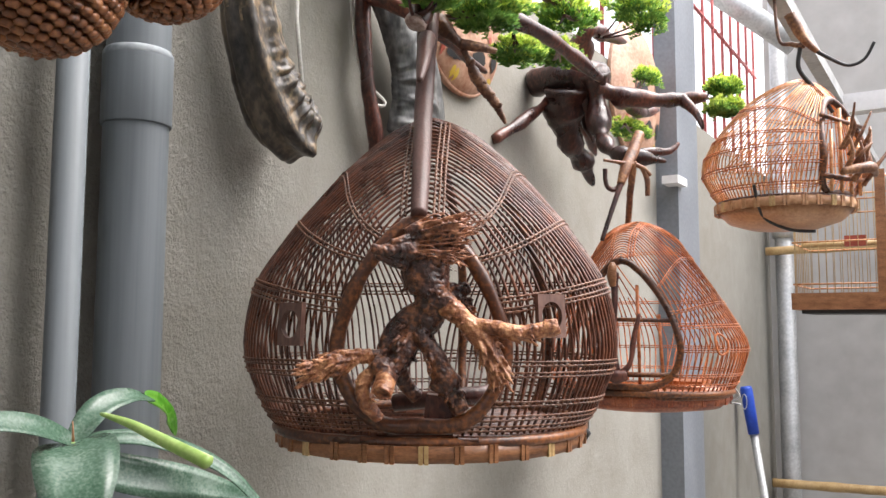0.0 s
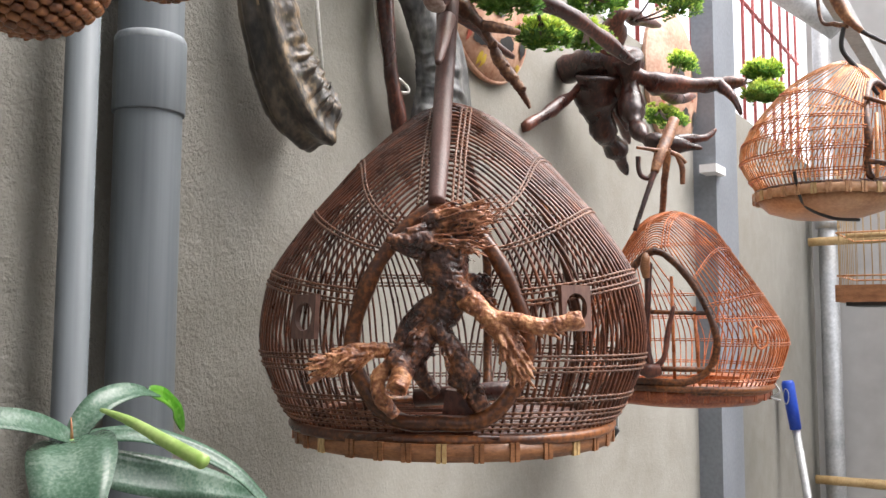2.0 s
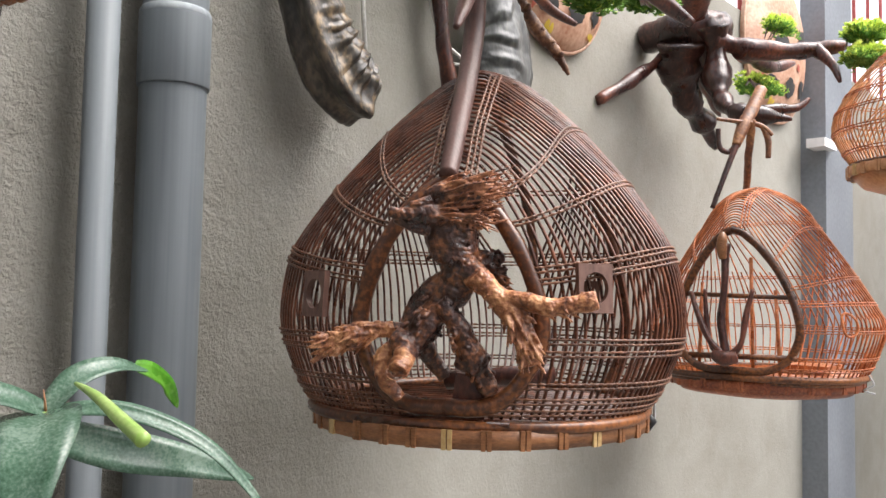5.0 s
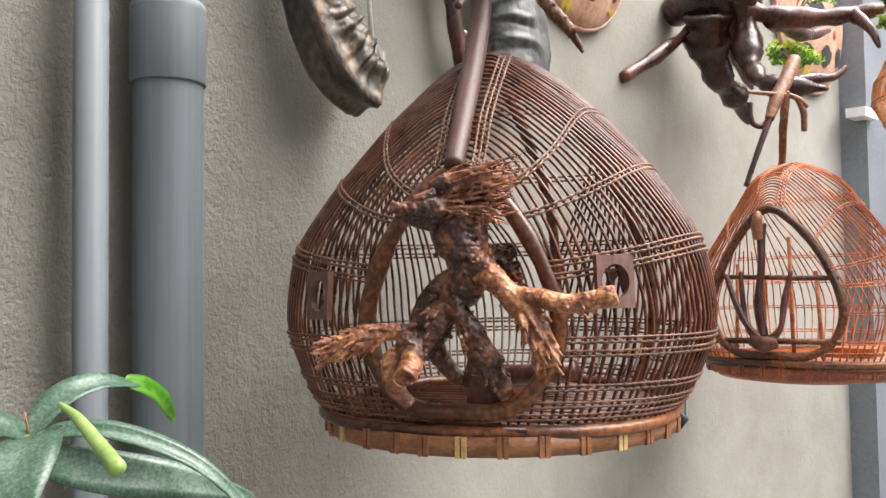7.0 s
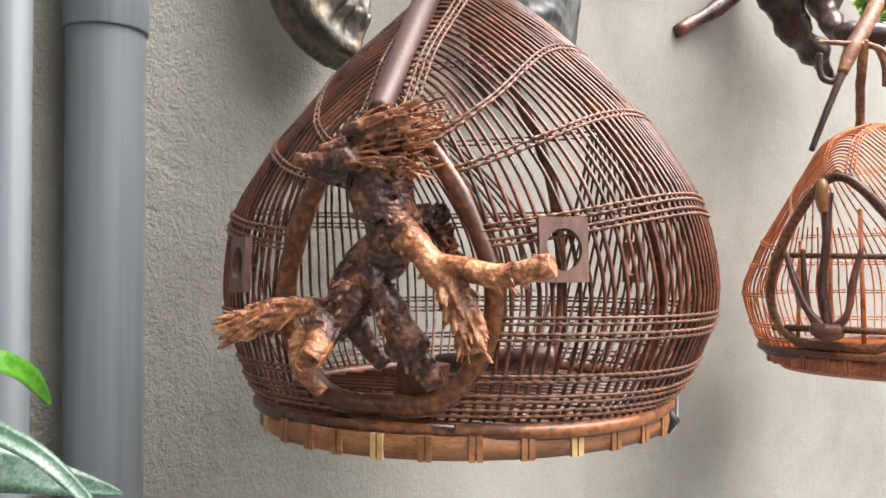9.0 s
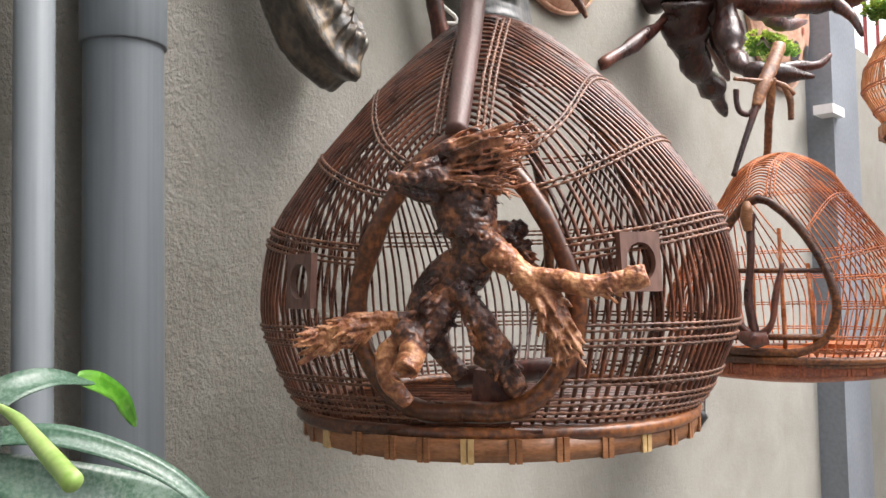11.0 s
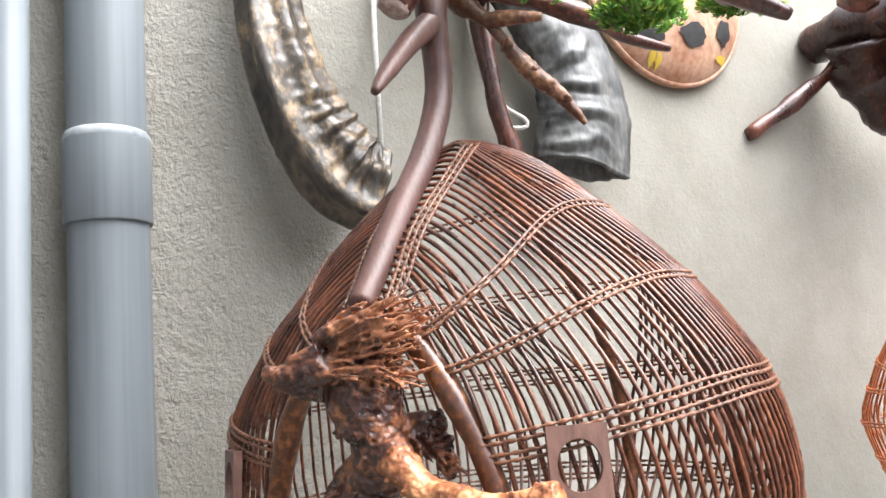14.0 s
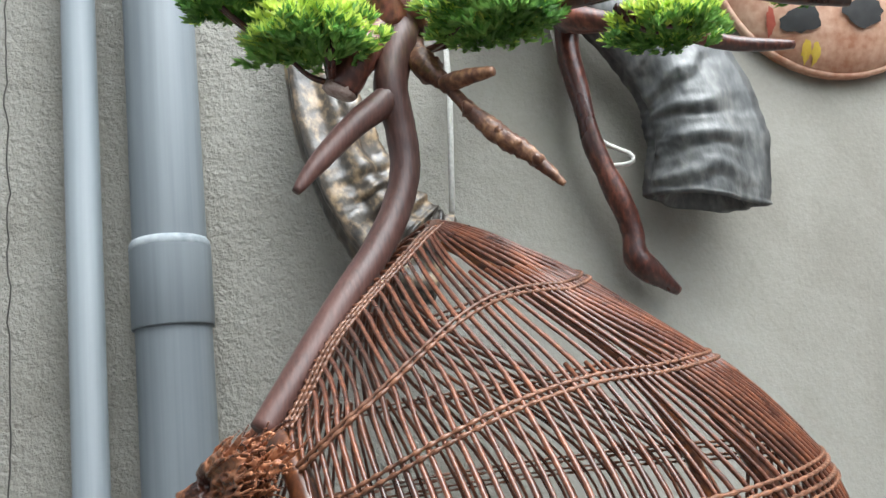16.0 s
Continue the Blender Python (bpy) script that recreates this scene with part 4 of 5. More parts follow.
def horn(path, radii, mat, label, ridges, corners, depth=0.75, smooth_end=0.25, seed=0.0, worn=None, folded=None):
    """A three-edged horn. corners: angles from straight out of the wall, keel first; folds lie across the flank after the keel and fade towards the thin end."""
    f = Form()
    sides = 48
    line, girth = spline(path, 34), along(radii, 34)
    n = len(line)
    marks = sorted(radians(a) % (2 * math.pi) for a in corners)
    keel, flank_end = radians(corners[0]) % (2 * math.pi), radians(corners[1]) % (2 * math.pi)
    for i, p in enumerate(line):
        u = i / (n - 1)
        t = (line[min(i + 1, n - 1)] - line[max(i - 1, 0)]).normalized()
        out = (Vector((1, 0, 0)) - t * t.x).normalized()
        side = t.cross(out)
        if side.y < 0:
            side = -side
        for k in range(sides):
            w = 2 * math.pi * k / sides
            before = max([a for a in marks if a <= w] or [marks[-1] - 2 * math.pi])
            after = min([a for a in marks if a > w] or [marks[0] + 2 * math.pi])
            half = (after - before) / 2
            flat = math.cos(half) / max(0.2, math.cos(w - before - half))
            r = 0.42 * max(0.62, flat) + 0.58 * (0.80 + 0.20 * math.cos((w - before - half) / half * math.pi) ** 2 * (1 if half < 1.3 else 0.6))
            r = r * 0.9 + 0.16 * math.exp(-((min(abs(w - keel), 2 * math.pi - abs(w - keel))) / 0.17) ** 2)
            d = out * (math.cos(w) * depth) + side * math.sin(w)
            low, high = [radians(a) % (2 * math.pi) for a in folded or corners[:2]]
            into = (w - low) % (2 * math.pi) / ((high - low) % (2 * math.pi))
            on = max(0.0, math.sin(math.pi * min(1.0, into))) if into < 1 else 0.10
            warp = 0.55 * noise.noise(Vector((u * 5, w * 0.8, seed))) + 0.30 * into
            strength = on * max(0.0, min(1.0, (u - smooth_end) * 2.6))
            r += 0.080 * strength * fold(u * ridges + warp) + 0.035 * noise.noise(Vector((w * 2, u * 9, seed + 4))) + 0.022 * noise.noise(Vector((w * 7, u * 40, seed)))
            f.v.append(p + d * girth[i] * r)
    for i in range(n - 1):
        for k in range(sides):
            m = (k + 1) % sides
            f.f.append((i * sides + k, i * sides + m, (i + 1) * sides + m, (i + 1) * sides + k))
    last = (n - 1) * sides
    for share, back in ((0.93, -0.003), (0.86, 0.0), (0.72, 0.012), (0.30, 0.05)):  # hollow open end
        t = (line[-1] - line[-2]).normalized()
        at = len(f.v)
        f.v += [line[-1] + (f.v[last + k] - line[-1]) * share - t * back for k in range(sides)]
        start = at - sides if share < 0.93 else last
        f.f += [(start + k, start + (k + 1) % sides, at + (k + 1) % sides, at + k) for k in range(sides)]
    f.f.append(tuple(len(f.v) - sides + k for k in range(sides)))
    ob = solid("buffalo_horn", f, mat, label, "horn", "buffalo horns")
    if worn:  # the flank after the keel and the thin end are rubbed pale
        ob.data.materials.append(worn)
        flank = (flank_end - keel) % (2 * math.pi)
        for i in range(n - 1):
            edge = 0.36 + 0.10 * noise.noise(Vector((i * 0.05, 0, seed)))
            for k in range(sides):
                if (2 * math.pi * k / sides - keel) % (2 * math.pi) <= flank or i / n < edge + 0.05 * noise.noise(Vector((k * 0.4, i * 0.1, seed))):
                    ob.data.polygons[i * sides + k].material_index = 1
    return ob


horn([(0.046, 1.030, 2.10), (0.048, 1.030, 2.01), (0.050, 1.039, 1.923), (0.052, 1.060, 1.852), (0.054, 1.084, 1.806), (0.056, 1.110, 1.773), (0.058, 1.140, 1.761)], [0.030, 0.040, 0.047, 0.053, 0.059, 0.061, 0.056], HORN, "glossy dark buffalo horn with ridges hung on the wall", 13, (-40, 72, 200), 0.90, 0.22, 1.0, HORN_TAN, (-40, 110))
horn([(0.045, 1.255, 2.135), (0.046, 1.315, 2.075), (0.048, 1.380, 2.005), (0.050, 1.425, 1.940), (0.052, 1.436, 1.872), (0.052, 1.424, 1.806)], [0.026, 0.042, 0.056, 0.068, 0.074, 0.076], HORN_GREY, "weathered grey buffalo horn hung on the wall", 9, (70, 140, 262), 0.62, 0.25, 5.0, None, (262, 70))
solid("hanging_string", Form().tube([(0.008, 1.187, 2.2), (0.014, 1.175, 1.95), (0.045, 1.158, 1.815)], 0.0032, 8), TWINE, "white twine that holds a horn", "string", "strings")
solid("hanging_string", Form().tube(spline([(0.01, 1.29, 2.2), (0.02, 1.312, 1.93), (0.04, 1.362, 1.862), (0.025, 1.335, 1.858)]), 0.0026, 6), TWINE, "white twine tied round a horn", "string", "strings")


def painted_shell(y, z, r, label, turn):
    shell = thing("painted_shell", label, "wall ornament", (0.0, y, z), 0)
    prof = [(r * math.cos(a), 0.05 * math.sin(a) + 0.004) for a in [i * math.pi / 2 / 10 for i in range(11)]]
    face = Matrix.Rotation(math.pi / 2, 3, "Y")
    f = Form().lathe([(r * 0.98, 0.001)] + prof, 40)
    f.v = [face @ v for v in f.v]
    part("shell", f, CLAY, shell)
    ring = Form().tube([Vector((0.012, r * 0.985 * math.cos(a), r * 0.985 * math.sin(a))) for a in [i * math.pi / 30 for i in range(60)]], 0.004, 8, closed=True)
    part("edge", ring, CLAY, shell)
    for a, b, w, h, m in ((-0.45, -0.58, 0.15, 0.09, DARK), (0.05, -0.56, 0.17, 0.12, DARK), (-0.25, -0.10, 0.24, 0.16, DARK), (0.50, -0.48, 0.12, 0.12, DARK), (0.45, 0.15, 0.2, 0.16, DARK), (-0.40, -0.80, 0.035, 0.07, CLAY_YELLOW), (-0.33, -0.82, 0.035, 0.07, CLAY_YELLOW), (0.52, -0.72, 0.10, 0.04, CLAY_YELLOW), (-0.66, -0.55, 0.03, 0.10, CLAY_RED), (0.28, -0.25, 0.05, 0.05, CLAY_RED)):
        f = Form()
        for k in range(20):
            w2 = 2 * math.pi * k / 20
            odd = 1 + 0.45 * noise.noise(Vector((2 * math.cos(w2) + a * 9, 2 * math.sin(w2) + b * 9, r * 20)))
            py, pz = r * (a + w * odd * math.cos(w2)), r * (b + h * odd * math.sin(w2))
            px = 0.05 * math.sqrt(max(0, 1 - (py * py + pz * pz) / r / r)) + 0.0065
            f.v.append(Vector((px, py, pz)))
        f.v.append(Vector((0.05 * math.sqrt(max(0, 1 - (a * a + b * b))) + 0.007, r * a, r * b)))
        f.f += [(k, (k + 1) % 20, 20) for k in range(20)]
        part("painted_patch", f, m, shell)
    return shell


painted_shell(1.655, 2.098, 0.150, "orange painted round shell ornament with dark patches", 0)
painted_shell(2.68, 2.20, 0.21, "orange and yellow painted round shell ornament behind driftwood", 0)

# crack in the plaster
crack = Form()
RNG = random.Random(4)
run = [Vector((0.0006, 0.712 + 0.004 * noise.noise(Vector((0, 0, z * 30))) + RNG.uniform(-0.001, 0.001), z)) for z in [1.45 + 0.012 * i for i in range(60)]]
solid("wall_crack", crack.tube(run, 0.0008, 5), CRACK, "thin dark crack in the plaster", "crack", kind="structure")

# ---- bonsai driftwood above the large cage ----
RNG = random.Random(5)
bonsai = thing("driftwood_bonsai", "polished driftwood bonsai with artificial pine foliage on the wall", "bonsai")
f = Form()
knotted(f, [(0.02, 1.28, 2.16), (0.09, 1.24, 2.08), (0.17, 1.18, 2.00), (0.25, 1.12, 1.945), (0.29, 1.09, 1.90)], [0.035, 0.034, 0.030, 0.030, 0.024], RNG)
part("trunk", f, DRIFT, bonsai)
f = Form()
knotted(f, [(0.29, 1.09, 1.905), (0.31, 1.075, 1.945), (0.30, 1.04, 1.965), (0.29, 0.99, 1.96), (0.27, 0.95, 1.975)], [0.020, 0.017, 0.014, 0.011, 0.006], RNG)
knotted(f, [(0.29, 1.085, 1.905), (0.31, 1.060, 1.87), (0.309, 1.045, 1.845)], [0.018, 0.015, 0.012], RNG)
stub = part("branch", f, DRIFT, bonsai)
part("cut_face", Form().tube([(0.3105, 1.0465, 1.8485), (0.3095, 1.0440, 1.8425), (0.3092, 1.0432, 1.8408)], [0.0125, 0.0128, 0.0105], 16, rough=0.05, rng=RNG), CUT_WOOD, stub, "pale sawn end of the branch")
f = Form()
knotted(f, [(0.03, 1.33, 2.10), (0.032, 1.312, 2.01), (0.034, 1.318, 1.905), (0.036, 1.333, 1.84), (0.032, 1.351, 1.787), (0.030, 1.354, 1.752), (0.022, 1.395, 1.715)], [0.020, 0.013, 0.0115, 0.013, 0.014, 0.014, 0.005], RNG)
part("branch", f, DRIFT, bonsai)
f = Form()
knotted(f, [(0.28, 1.10, 1.90), (0.30, 1.105, 1.87), (0.325, 1.118, 1.838), (0.335, 1.145, 1.800), (0.345, 1.168, 1.775), (0.351, 1.186, 1.752)], [0.014, 0.0095, 0.0064, 0.0048, 0.0042, 0.0018], RNG, knots=0.4, steps=12, rough=0.2)
knotted(f, [(0.325, 1.118, 1.838), (0.345, 1.130, 1.835), (0.36, 1.145, 1.832)], [0.006, 0.005, 0.003], RNG)
for x, y, z in ((0.330, 1.132, 1.815), (0.336, 1.150, 1.795), (0.341, 1.160, 1.783), (0.346, 1.172, 1.770)):  # stubs of broken twigs
    f.tube([(x, y, z), (x + 0.005, y - 0.002, z + 0.002), (x + 0.009, y + RNG.uniform(-0.006, 0.004), z + RNG.uniform(-0.007, 0.007))], [0.0052, 0.0040, 0.0016], 7, rng=RNG, rough=0.2)
part("branch", f, TWIG_DARK, bonsai, "tan knotted side twig")
f = Form()
knotted(f, [(0.22, 1.14, 1.96), (0.31, 1.17, 1.905), (0.36, 1.25, 1.892), (0.38, 1.33, 1.875), (0.40, 1.385, 1.852)], [0.018, 0.0125, 0.0115, 0.011, 0.006], RNG)
part("branch", f, DRIFT, bonsai)
f = Form()
knotted(f, [(0.04, 1.315, 2.03), (0.10, 1.30, 1.995), (0.15, 1.37, 1.958), (0.15, 1.43, 1.938), (0.15, 1.50, 1.932)], [0.016, 0.014, 0.011, 0.0095, 0.005], RNG)
part("branch", f, DRIFT, bonsai)

f = Form()
knotted(f, [(0.19, 1.17, 1.99), (0.24, 1.27, 2.02), (0.30, 1.38, 2.005), (0.335, 1.455, 1.985)], [0.018, 0.014, 0.013, 0.010], RNG)
part("branch", f, DRIFT, bonsai)

# hanging hook stick of the large cage
f = Form()
limb(f, [(0.359, 0.979, 1.613), (0.346, 1.001, 1.644), (0.327, 1.033, 1.690), (0.311, 1.059, 1.725), (0.300, 1.078, 1.759), (0.296, 1.087, 1.790), (0.298, 1.086, 1.820), (0.302, 1.082, 1.850), (0.297, 1.092, 1.885), (0.290, 1.104, 1.915)], [0.0085, 0.0098, 0.0105, 0.0108, 0.011, 0.0112, 0.0115, 0.013, 0.0135, 0.010], 14, rough=0.02)
limb(f, [(0.301, 1.083, 1.842), (0.318, 1.052, 1.815), (0.332, 1.025, 1.785), (0.339, 1.009, 1.764)], [0.0115, 0.009, 0.007, 0.003], 12, rough=0.02)
solid("hanging_stick", f, STICK, "smooth forked brown stick from which the cage hangs", "wooden hook")


def foliage(parent, centre, size, count, rng, tips=0.5):
    """A pad of short needle sprays; dark inside and light green tips on top, light from above put into the colour."""
    low, high = Form(), Form()
    c = Vector(centre)
    for _ in range(int(count * 1.7)):
        while True:
            q = Vector((rng.uniform(-1, 1), rng.uniform(-1, 1), rng.uniform(-0.6, 1)))
            if q.length < 1 and q.length > 0.35:
                break
        lump = 0.75 + 0.5 * noise.noise(Vector((q.x * 2.2, q.y * 2.2, q.z * 2.2)) + c * 9)
        base = c + Vector((q.x * size[0], q.y * size[1], q.z * size[2])) * lump
        out = Vector((q.x, q.y, q.z * 0.6 + 0.75)).normalized()
        for _ in range(11):
            d = (out + Vector((rng.uniform(-0.8, 0.8), rng.uniform(-0.8, 0.8), rng.uniform(-0.5, 0.6)))).normalized()
            length = rng.uniform(0.0055, 0.0115)
            side = d.orthogonal().normalized() * rng.uniform(0.0009, 0.0015)
            side = Matrix.Rotation(rng.uniform(0, 6.28), 3, d) @ side
            over = d.cross(side).normalized() * 0.0006
            # upper needles mostly take the lighter green, as if lit from above
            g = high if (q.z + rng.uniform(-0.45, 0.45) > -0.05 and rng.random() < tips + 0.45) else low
            k = len(g.v)
            mid = base + d * length * 0.55
            g.v += [base - side * 0.5, base + side * 0.5, mid + side + over, base + d * length, mid - side + over]
            g.f += [(k, k + 1, k + 2, k + 4), (k + 4, k + 2, k + 3)]
    pad = part("foliage_pad", low, LEAF_GREEN, parent, "dark green artificial needles, shade put into the colour", smooth=False)
    part("foliage_lit_top", high, LEAF_LIT_TOP, pad, "light green needle tips, coloured as lit from above", smooth=False)


def twigs(parent, a, centre, size, rng, count=4):
    f = Form()
    for _ in range(count):
        e = Vector(centre) + Vector((rng.uniform(-0.6, 0.6) * size[0], rng.uniform(-0.6, 0.6) * size[1], -size[2] * rng.uniform(-0.2, 0.3)))
        m = Vector(a).lerp(e, 0.5) + Vector((0, 0, -0.006))
        f.tube(spline([a, m, e], 5), along([0.0028, 0.002, 0.0012], 5), 6, rng=rng)
    part("twig", f, DRIFT, parent)


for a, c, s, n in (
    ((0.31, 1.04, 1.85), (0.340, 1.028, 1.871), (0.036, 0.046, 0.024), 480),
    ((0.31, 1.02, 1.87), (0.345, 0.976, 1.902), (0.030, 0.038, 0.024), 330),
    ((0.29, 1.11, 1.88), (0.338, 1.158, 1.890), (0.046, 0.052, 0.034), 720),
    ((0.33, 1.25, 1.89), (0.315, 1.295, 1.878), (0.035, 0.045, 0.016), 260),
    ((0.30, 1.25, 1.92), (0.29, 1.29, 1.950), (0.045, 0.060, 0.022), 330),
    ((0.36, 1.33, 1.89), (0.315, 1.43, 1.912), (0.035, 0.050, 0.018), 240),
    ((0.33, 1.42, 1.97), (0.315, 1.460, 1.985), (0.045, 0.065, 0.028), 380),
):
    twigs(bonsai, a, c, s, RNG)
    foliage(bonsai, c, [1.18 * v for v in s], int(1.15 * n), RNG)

# second driftwood, on the wall beyond
RNG = random.Random(6)
root = thing("driftwood_bonsai", "dark twisted driftwood root with small green foliage pads on the wall", "bonsai")
for pts, rad in (
    ([(0.01, 1.98, 2.05), (0.08, 1.98, 2.055), (0.13, 2.0, 2.05), (0.17, 2.03, 2.06)], [0.028, 0.046, 0.046, 0.018]),
    ([(0.10, 1.99, 2.06), (0.13, 1.99, 2.02), (0.12, 2.03, 1.97), (0.11, 2.09, 1.925)], [0.030, 0.030, 0.022, 0.006]),
    ([(0.10, 1.97, 2.03), (0.08, 2.00, 1.98), (0.08, 2.03, 1.92), (0.08, 2.10, 1.885), (0.08, 2.16, 1.838)], [0.044, 0.036, 0.027, 0.020, 0.005]),
    ([(0.09, 2.03, 2.0), (0.09, 2.10, 1.96), (0.08, 2.18, 1.915)], [0.022, 0.017, 0.005]),
    ([(0.005, 1.80, 1.888), (0.03, 1.92, 1.96), (0.06, 2.0, 2.02)], [0.014, 0.013, 0.016]),
    ([(0.16, 1.98, 2.02), (0.22, 2.02, 2.000), (0.28, 2.07, 1.996), (0.33, 2.11, 2.004), (0.36, 2.13, 2.008)], [0.028, 0.022, 0.019, 0.016, 0.005]),
    ([(0.315, 2.10, 2.000), (0.345, 2.09, 1.965), (0.365, 2.073, 1.923)], [0.014, 0.011, 0.003]),
    ([(0.165, 1.97, 2.05), (0.160, 1.985, 1.975), (0.180, 1.957, 1.915), (0.215, 1.915, 1.868), (0.256, 1.884, 1.845), (0.292, 1.907, 1.839), (0.324, 1.936, 1.834)], [0.034, 0.021, 0.018, 0.018, 0.018, 0.014, 0.004]),
    ([(0.20, 2.0, 2.0), (0.20, 2.14, 1.996), (0.20, 2.29, 2.035)], [0.017, 0.014, 0.005]),
    ([(0.15, 1.90, 2.06), (0.20, 1.84, 2.10), (0.20, 1.95, 2.12), (0.20, 2.06, 2.14)], [0.028, 0.018, 0.014, 0.005]),
    ([(0.262, 1.892, 1.848), (0.295, 1.945, 1.858), (0.320, 1.975, 1.862), (0.335, 1.994, 1.880)], [0.010, 0.010, 0.008, 0.003]),
):
    # thick limbs get the near-black wood, their shade put into the colour
    part("limb", knotted(Form(), pts, rad, RNG, sides=18, knots=0.3, rough=0.07), DRIFT_DARK if max(rad) > 0.0285 else DRIFT, root)
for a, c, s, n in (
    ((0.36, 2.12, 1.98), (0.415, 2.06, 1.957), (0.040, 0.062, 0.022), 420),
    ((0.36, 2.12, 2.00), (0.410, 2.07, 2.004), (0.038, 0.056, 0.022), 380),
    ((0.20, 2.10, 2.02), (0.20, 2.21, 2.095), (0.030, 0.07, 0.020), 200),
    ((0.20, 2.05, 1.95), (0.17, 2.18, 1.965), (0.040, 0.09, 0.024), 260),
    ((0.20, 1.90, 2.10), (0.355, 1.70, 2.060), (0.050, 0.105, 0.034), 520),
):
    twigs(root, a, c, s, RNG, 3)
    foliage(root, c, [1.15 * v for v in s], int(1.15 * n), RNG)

# hook of the second cage
STICK_AT = Vector((0.271, 1.836, 1.790))
second_hook = thing("hanging_stick", "forked tan and black twig hook holding the orange cage", "wooden hook", tuple(STICK_AT))


def stick_part(name, points, radii, mat, label="", rough=0.05):
    part(name, limb(Form(), [Vector(p) - STICK_AT for p in points], radii, 10, rough=rough), mat, second_hook, label)


stick_part("shank", [(0.268, 1.828, 1.776), (0.272, 1.848, 1.812), (0.276, 1.880, 1.850), (0.279, 1.911, 1.890)], [0.0075, 0.0118, 0.0122, 0.0110], TWIG, "thick tan wooden shank")
stick_part("rod", [(0.246, 1.782, 1.664), (0.254, 1.798, 1.705), (0.263, 1.818, 1.752), (0.271, 1.836, 1.792)], [0.0042, 0.0048, 0.0052, 0.0062], DRIFT_DARK, "black wooden rod", 0.04)
stick_part("rod", [(0.250, 1.895, 1.690), (0.257, 1.900, 1.716), (0.268, 1.880, 1.762), (0.278, 1.868, 1.802), (0.284, 1.862, 1.826)], [0.0045, 0.0062, 0.0068, 0.0070, 0.005], TWIG, "knotted tan rod", 0.1)
stick_part("crook", [(0.268, 1.832, 1.780), (0.258, 1.824, 1.766), (0.247, 1.815, 1.770), (0.243, 1.812, 1.786), (0.243, 1.812, 1.806)], [0.005, 0.005, 0.0048, 0.0045, 0.005], DRIFT_DARK, "small black crook")
stick_part("cross_twig", [(0.240, 1.812, 1.824), (0.262, 1.832, 1.821), (0.285, 1.856, 1.819)], [0.0030, 0.0036, 0.003], TWIG)
stick_part("cross_twig", [(0.280, 1.862, 1.822), (0.298, 1.876, 1.812), (0.310, 1.884, 1.798)], [0.0045, 0.0048, 0.003], TWIG)
stick_part("stub", [(0.296, 1.876, 1.812), (0.303, 1.882, 1.790), (0.303, 1.882, 1.758)], [0.0046, 0.0058, 0.0046], TWIG)

# ---- woven ball nests ----
def woven_nest(at, r, turn, label, hole_dir):
    nest = thing("woven_nest", label, "woven nest", at, turn, "woven nests")
    rng = random.Random(int(r * 1000))
    f = Form()
    rows, per = 21, 44
    mouth = Vector(hole_dir).normalized()
    tip = Vector((0, 0, 1)).rotation_difference(mouth).to_matrix()
    for i in range(rows):
        lat = -math.pi / 2 + math.pi * (i + 0.5) / rows
        n = max(6, int(per * math.cos(lat)))
        for k in range(n):
            lon = 2 * math.pi * (k + 0.5 * (i % 2)) / n
            d = Vector((math.cos(lat) * math.cos(lon), math.cos(lat) * math.sin(lon), math.sin(lat)))
            if d.z > 0.80:
                continue
            e = Vector((-math.sin(lon), math.cos(lon), 0))
            up = d.cross(e)
            w = math.pi * r * math.cos(lat) / n * 1.3
            slant = (e + up * 0.45).normalized()
            p = d * r * rng.uniform(0.985, 1.01)
            f.tube([tip @ q for q in (p - slant * w - d * 0.001, p - slant * w * 0.4 + d * 0.0030, p + slant * w * 0.4 + d * 0.0030, p + slant * w - d * 0.001)], [0.0018, 0.0034, 0.0034, 0.0018], 6, rng=rng, flat=0.6)
    part("weave", f, WOVEN, nest)
    g = Form().lathe([(r * 0.95 * math.cos(a), r * 0.95 * math.sin(a)) for a in [-1.5 + 2.43 * i / 16 for i in range(17)]] + [(r * 0.90 * math.cos(a), r * 0.90 * math.sin(a)) for a in [0.93 - 2.4 * i / 12 for i in range(13)]], 28)
    g.v = [tip @ q for q in g.v]
    part("lining", g, WOVEN, nest)
    h = Vector(hole_dir).normalized()
    a, b = h.orthogonal().normalized(), h.cross(h.orthogonal().normalized())
    ring = [h * r * 0.82 + (a * math.cos(w) + b * math.sin(w)) * r * 0.60 for w in [2 * math.pi * k / 40 for k in range(40)]]
    part("mouth_ring", Form().tube(ring, [0.0062 + 0.0014 * (k % 2) for k in range(40)], 8, closed=True), WOVEN, nest)
    part("hanging_wire", Form().tube([(0, 0, r * 0.7), (0, 0, 2.93 - at[2])], 0.0012, 6), GALV, nest)
    return nest


woven_nest((0.3135, 0.587, 1.734), 0.051, 0, "round woven brown cane nest with a round mouth", (0.42, 0.30, 0.85))
woven_nest((0.337, 0.668, 1.777), 0.049, 0, "small round woven brown cane nest", (0.0, 0.2, 1.0))

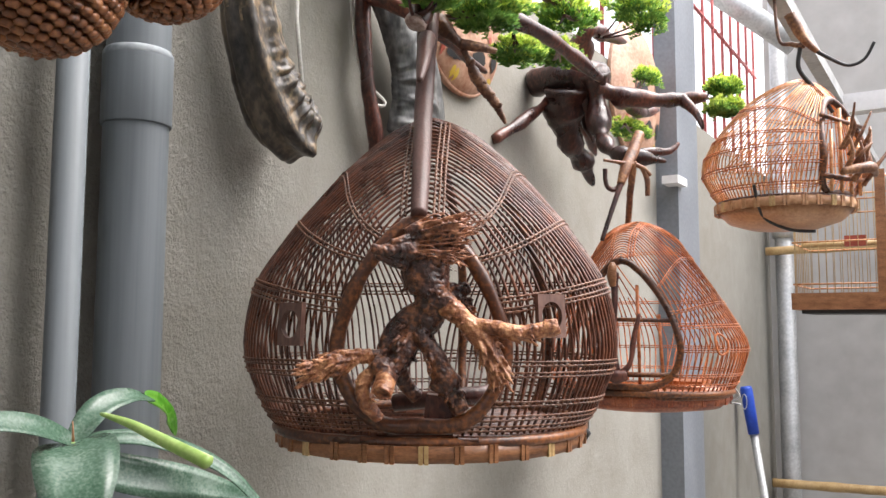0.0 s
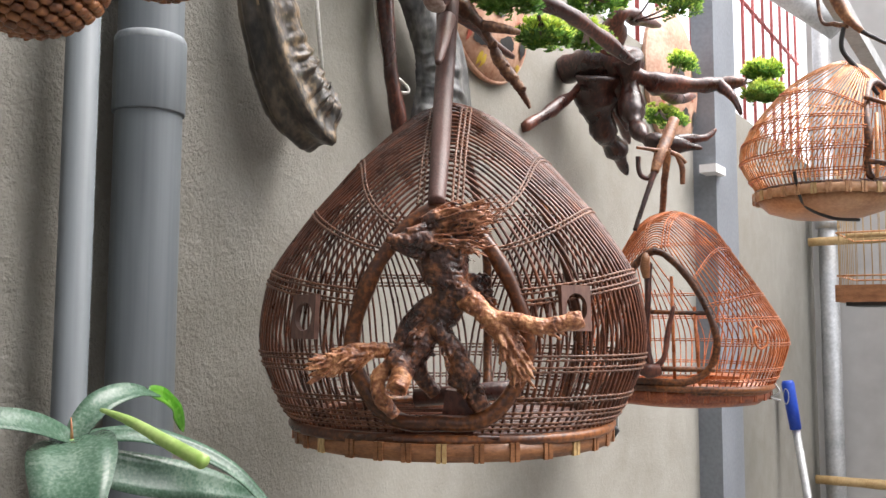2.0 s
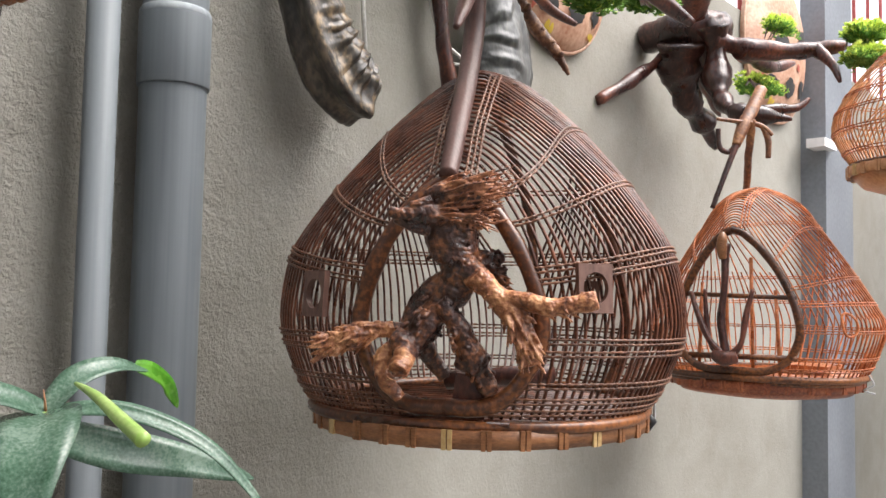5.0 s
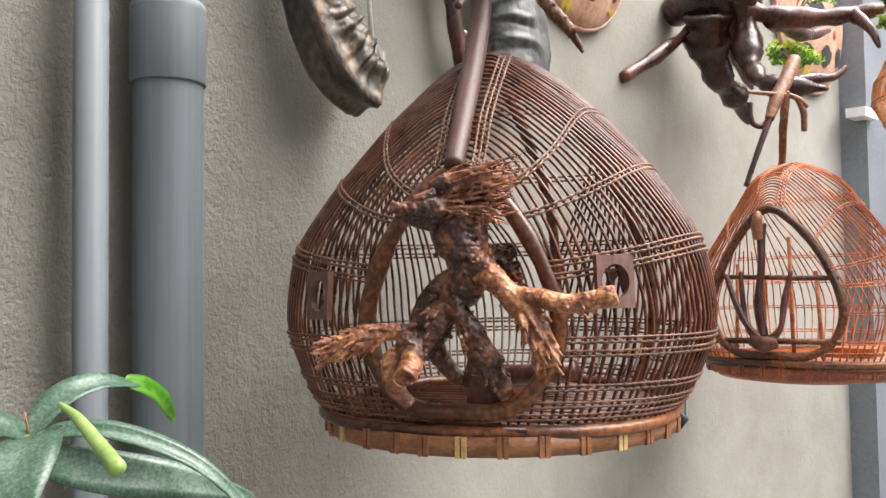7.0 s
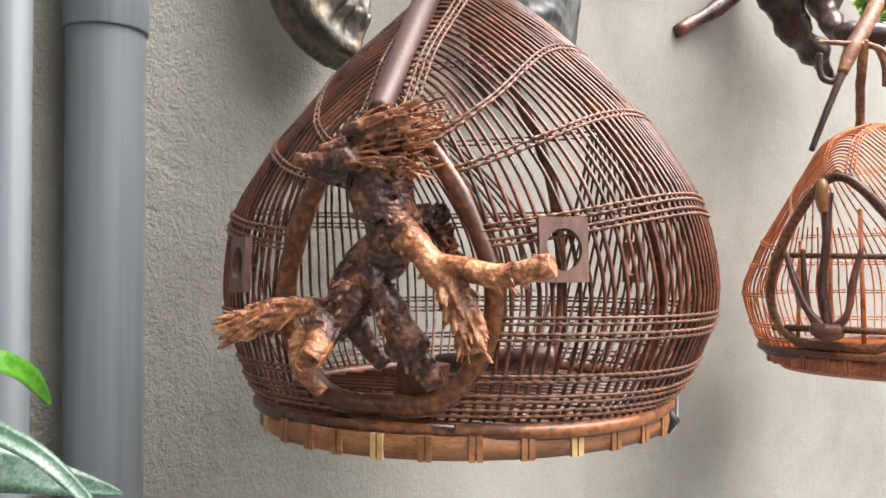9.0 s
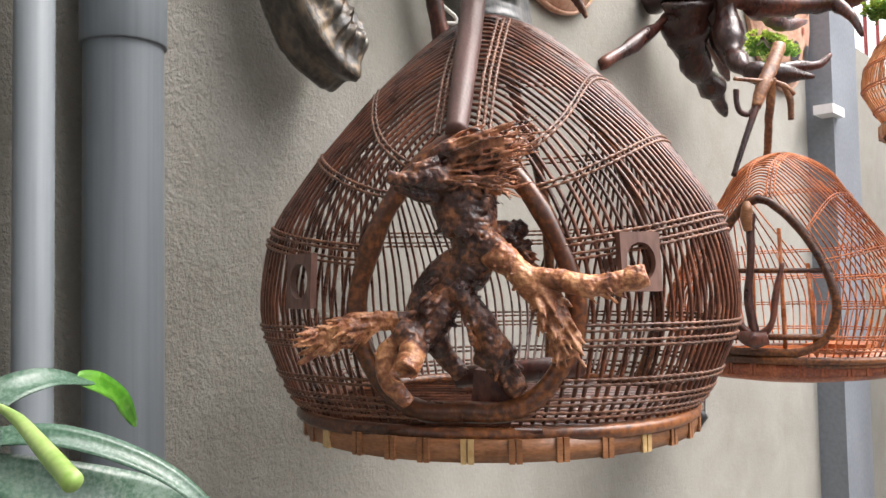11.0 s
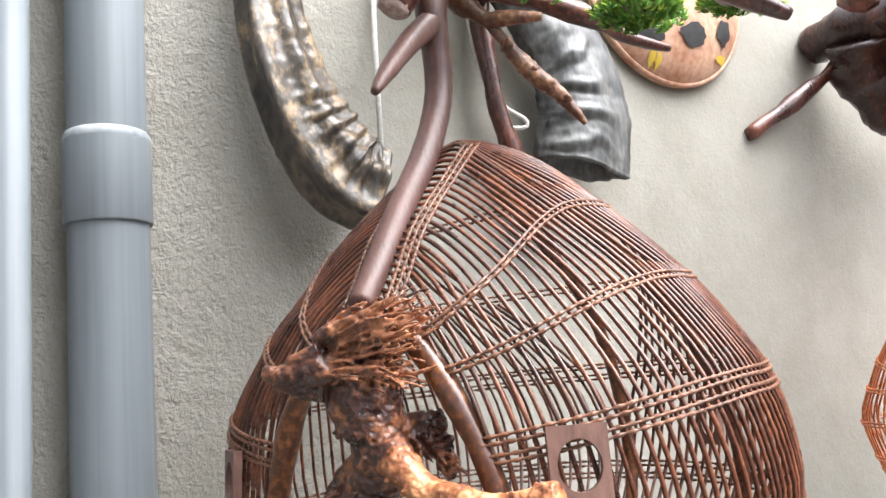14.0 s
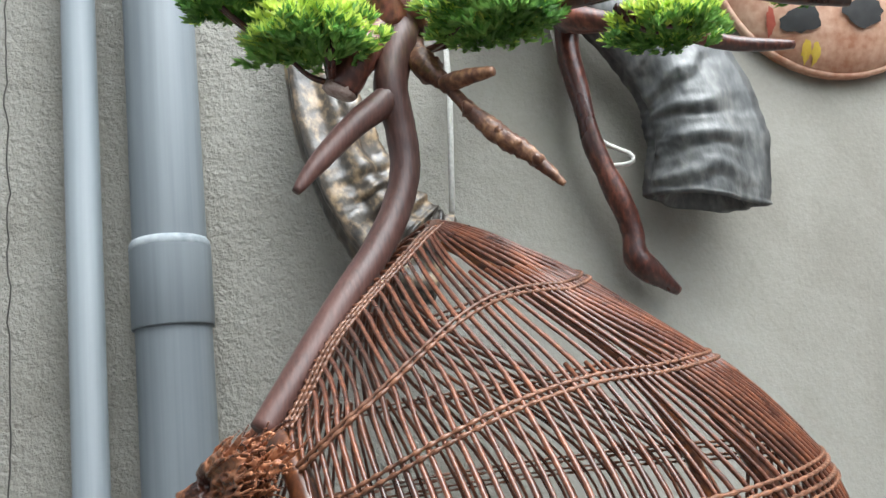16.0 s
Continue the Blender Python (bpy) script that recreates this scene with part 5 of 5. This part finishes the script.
# ---- potted plant leaves ----
def leaf(parent, path, width, mat, fold=0.25, face=(0, 0, 1)):
    line = spline(path, 8)
    n = len(line)
    f = Form()
    for i, p in enumerate(line):
        u = i / (n - 1)
        t = (line[min(i + 1, n - 1)] - line[max(i - 1, 0)]).normalized()
        s = t.cross(Vector(face)).normalized()
        up = s.cross(t)
        w = width * (math.sin(math.pi * min(1, 0.08 + 0.92 * u) ** 0.8) ** 0.75 if 0 < u < 1 else 0.05)
        for e in (-1, -0.5, 0, 0.5, 1):
            f.v.append(p + s * (w * e) + up * (fold * w * abs(e)))
        for e in (1, 0.5, 0, -0.5, -1):
            f.v.append(p + s * (w * e) + up * (fold * w * abs(e) - 0.0008))
    for i in range(n - 1):
        for k in range(10):
            m = (k + 1) % 10
            f.f.append((i * 10 + k, i * 10 + m, (i + 1) * 10 + m, (i + 1) * 10 + k))
    part("leaf", f, mat, parent)


plant = thing("broad_leaf_plant", "green plant with broad pale-striped leaves in front of the wall", "plant", (0.255, 0.667, 0))

C = Vector((0.0, 0.0, 1.413))


def from_crown(*pts):
    """Leaf points as offsets from the crown of the plant."""
    return [C + Vector(p) for p in pts]


part("stem", Form().tube(spline([(0.0, 0.0, 0.28), (0.012, 0.006, 0.8), (0.004, 0.0, 1.20), tuple(C)]), along([0.009, 0.008, 0.007, 0.005]), 10), PLANT_BRIGHT, plant, "green stem")
part("pot", Form().lathe([(0, 0), (0.10, 0), (0.13, 0.26), (0.14, 0.26), (0.14, 0.30), (0.125, 0.30), (0.12, 0.27), (0, 0.27)], 32), CLAY, plant, "plain clay pot")
leaf(plant, from_crown((0, 0, 0), (-0.002, 0.022, 0.022), (-0.004, 0.052, 0.030), (-0.012, 0.085, 0.024)), 0.0105, PLANT_LEAF, 0.3, (0.6, -0.4, 0.7))
leaf(plant, from_crown((-0.010, 0.072, 0.028), (-0.014, 0.090, 0.022), (-0.022, 0.108, 0.010), (-0.028, 0.122, -0.010)), 0.0085, LEAF_DEEP, 0.3, (0.6, -0.4, 0.5))
leaf(plant, from_crown((0, 0, 0), (0.004, -0.035, 0.014), (0.006, -0.075, 0.020), (0.006, -0.14, 0.016)), 0.0105, PLANT_LEAF, 0.3, (0.6, -0.4, 0.7))
leaf(plant, from_crown((0.0, 0.0, 0.0), (0.030, -0.018, -0.006), (0.058, -0.036, -0.032), (0.078, -0.048, -0.080)), 0.029, PLANT_LEAF, 0.18, (0.55, -0.45, 0.6))
leaf(plant, from_crown((0, 0, -0.015), (0.020, 0.045, -0.030), (0.034, 0.095, -0.043), (0.044, 0.150, -0.062)), 0.0155, PLANT_LEAF, 0.15, (0.75, -0.5, 0.35))
leaf(plant, from_crown((0.0, 0.004, 0.0), (0.026, 0.048, -0.002), (0.060, 0.098, -0.030), (0.085, 0.140, -0.085)), 0.0078, PLANT_LEAF, 0.3, (0.6, -0.3, 0.7))
part("rolled_leaf", Form().tube(spline(from_crown((0.010, 0.016, 0.020), (0.050, 0.012, 0.015), (0.100, 0.004, 0.006), (0.147, -0.004, -0.002))), along([0.0014, 0.0036, 0.0046, 0.0050]), 12, flat=0.8), PLANT_BRIGHT, plant, "rolled pale green young leaf")
for d in ((0.004, -0.004, 0.016), (0.012, 0.010, -0.012)):
    part("dry_tip", Form().tube(from_crown((0, 0, 0), d), [0.0012, 0.0004], 5), FIBRE, plant, "dry brown leaf tip")
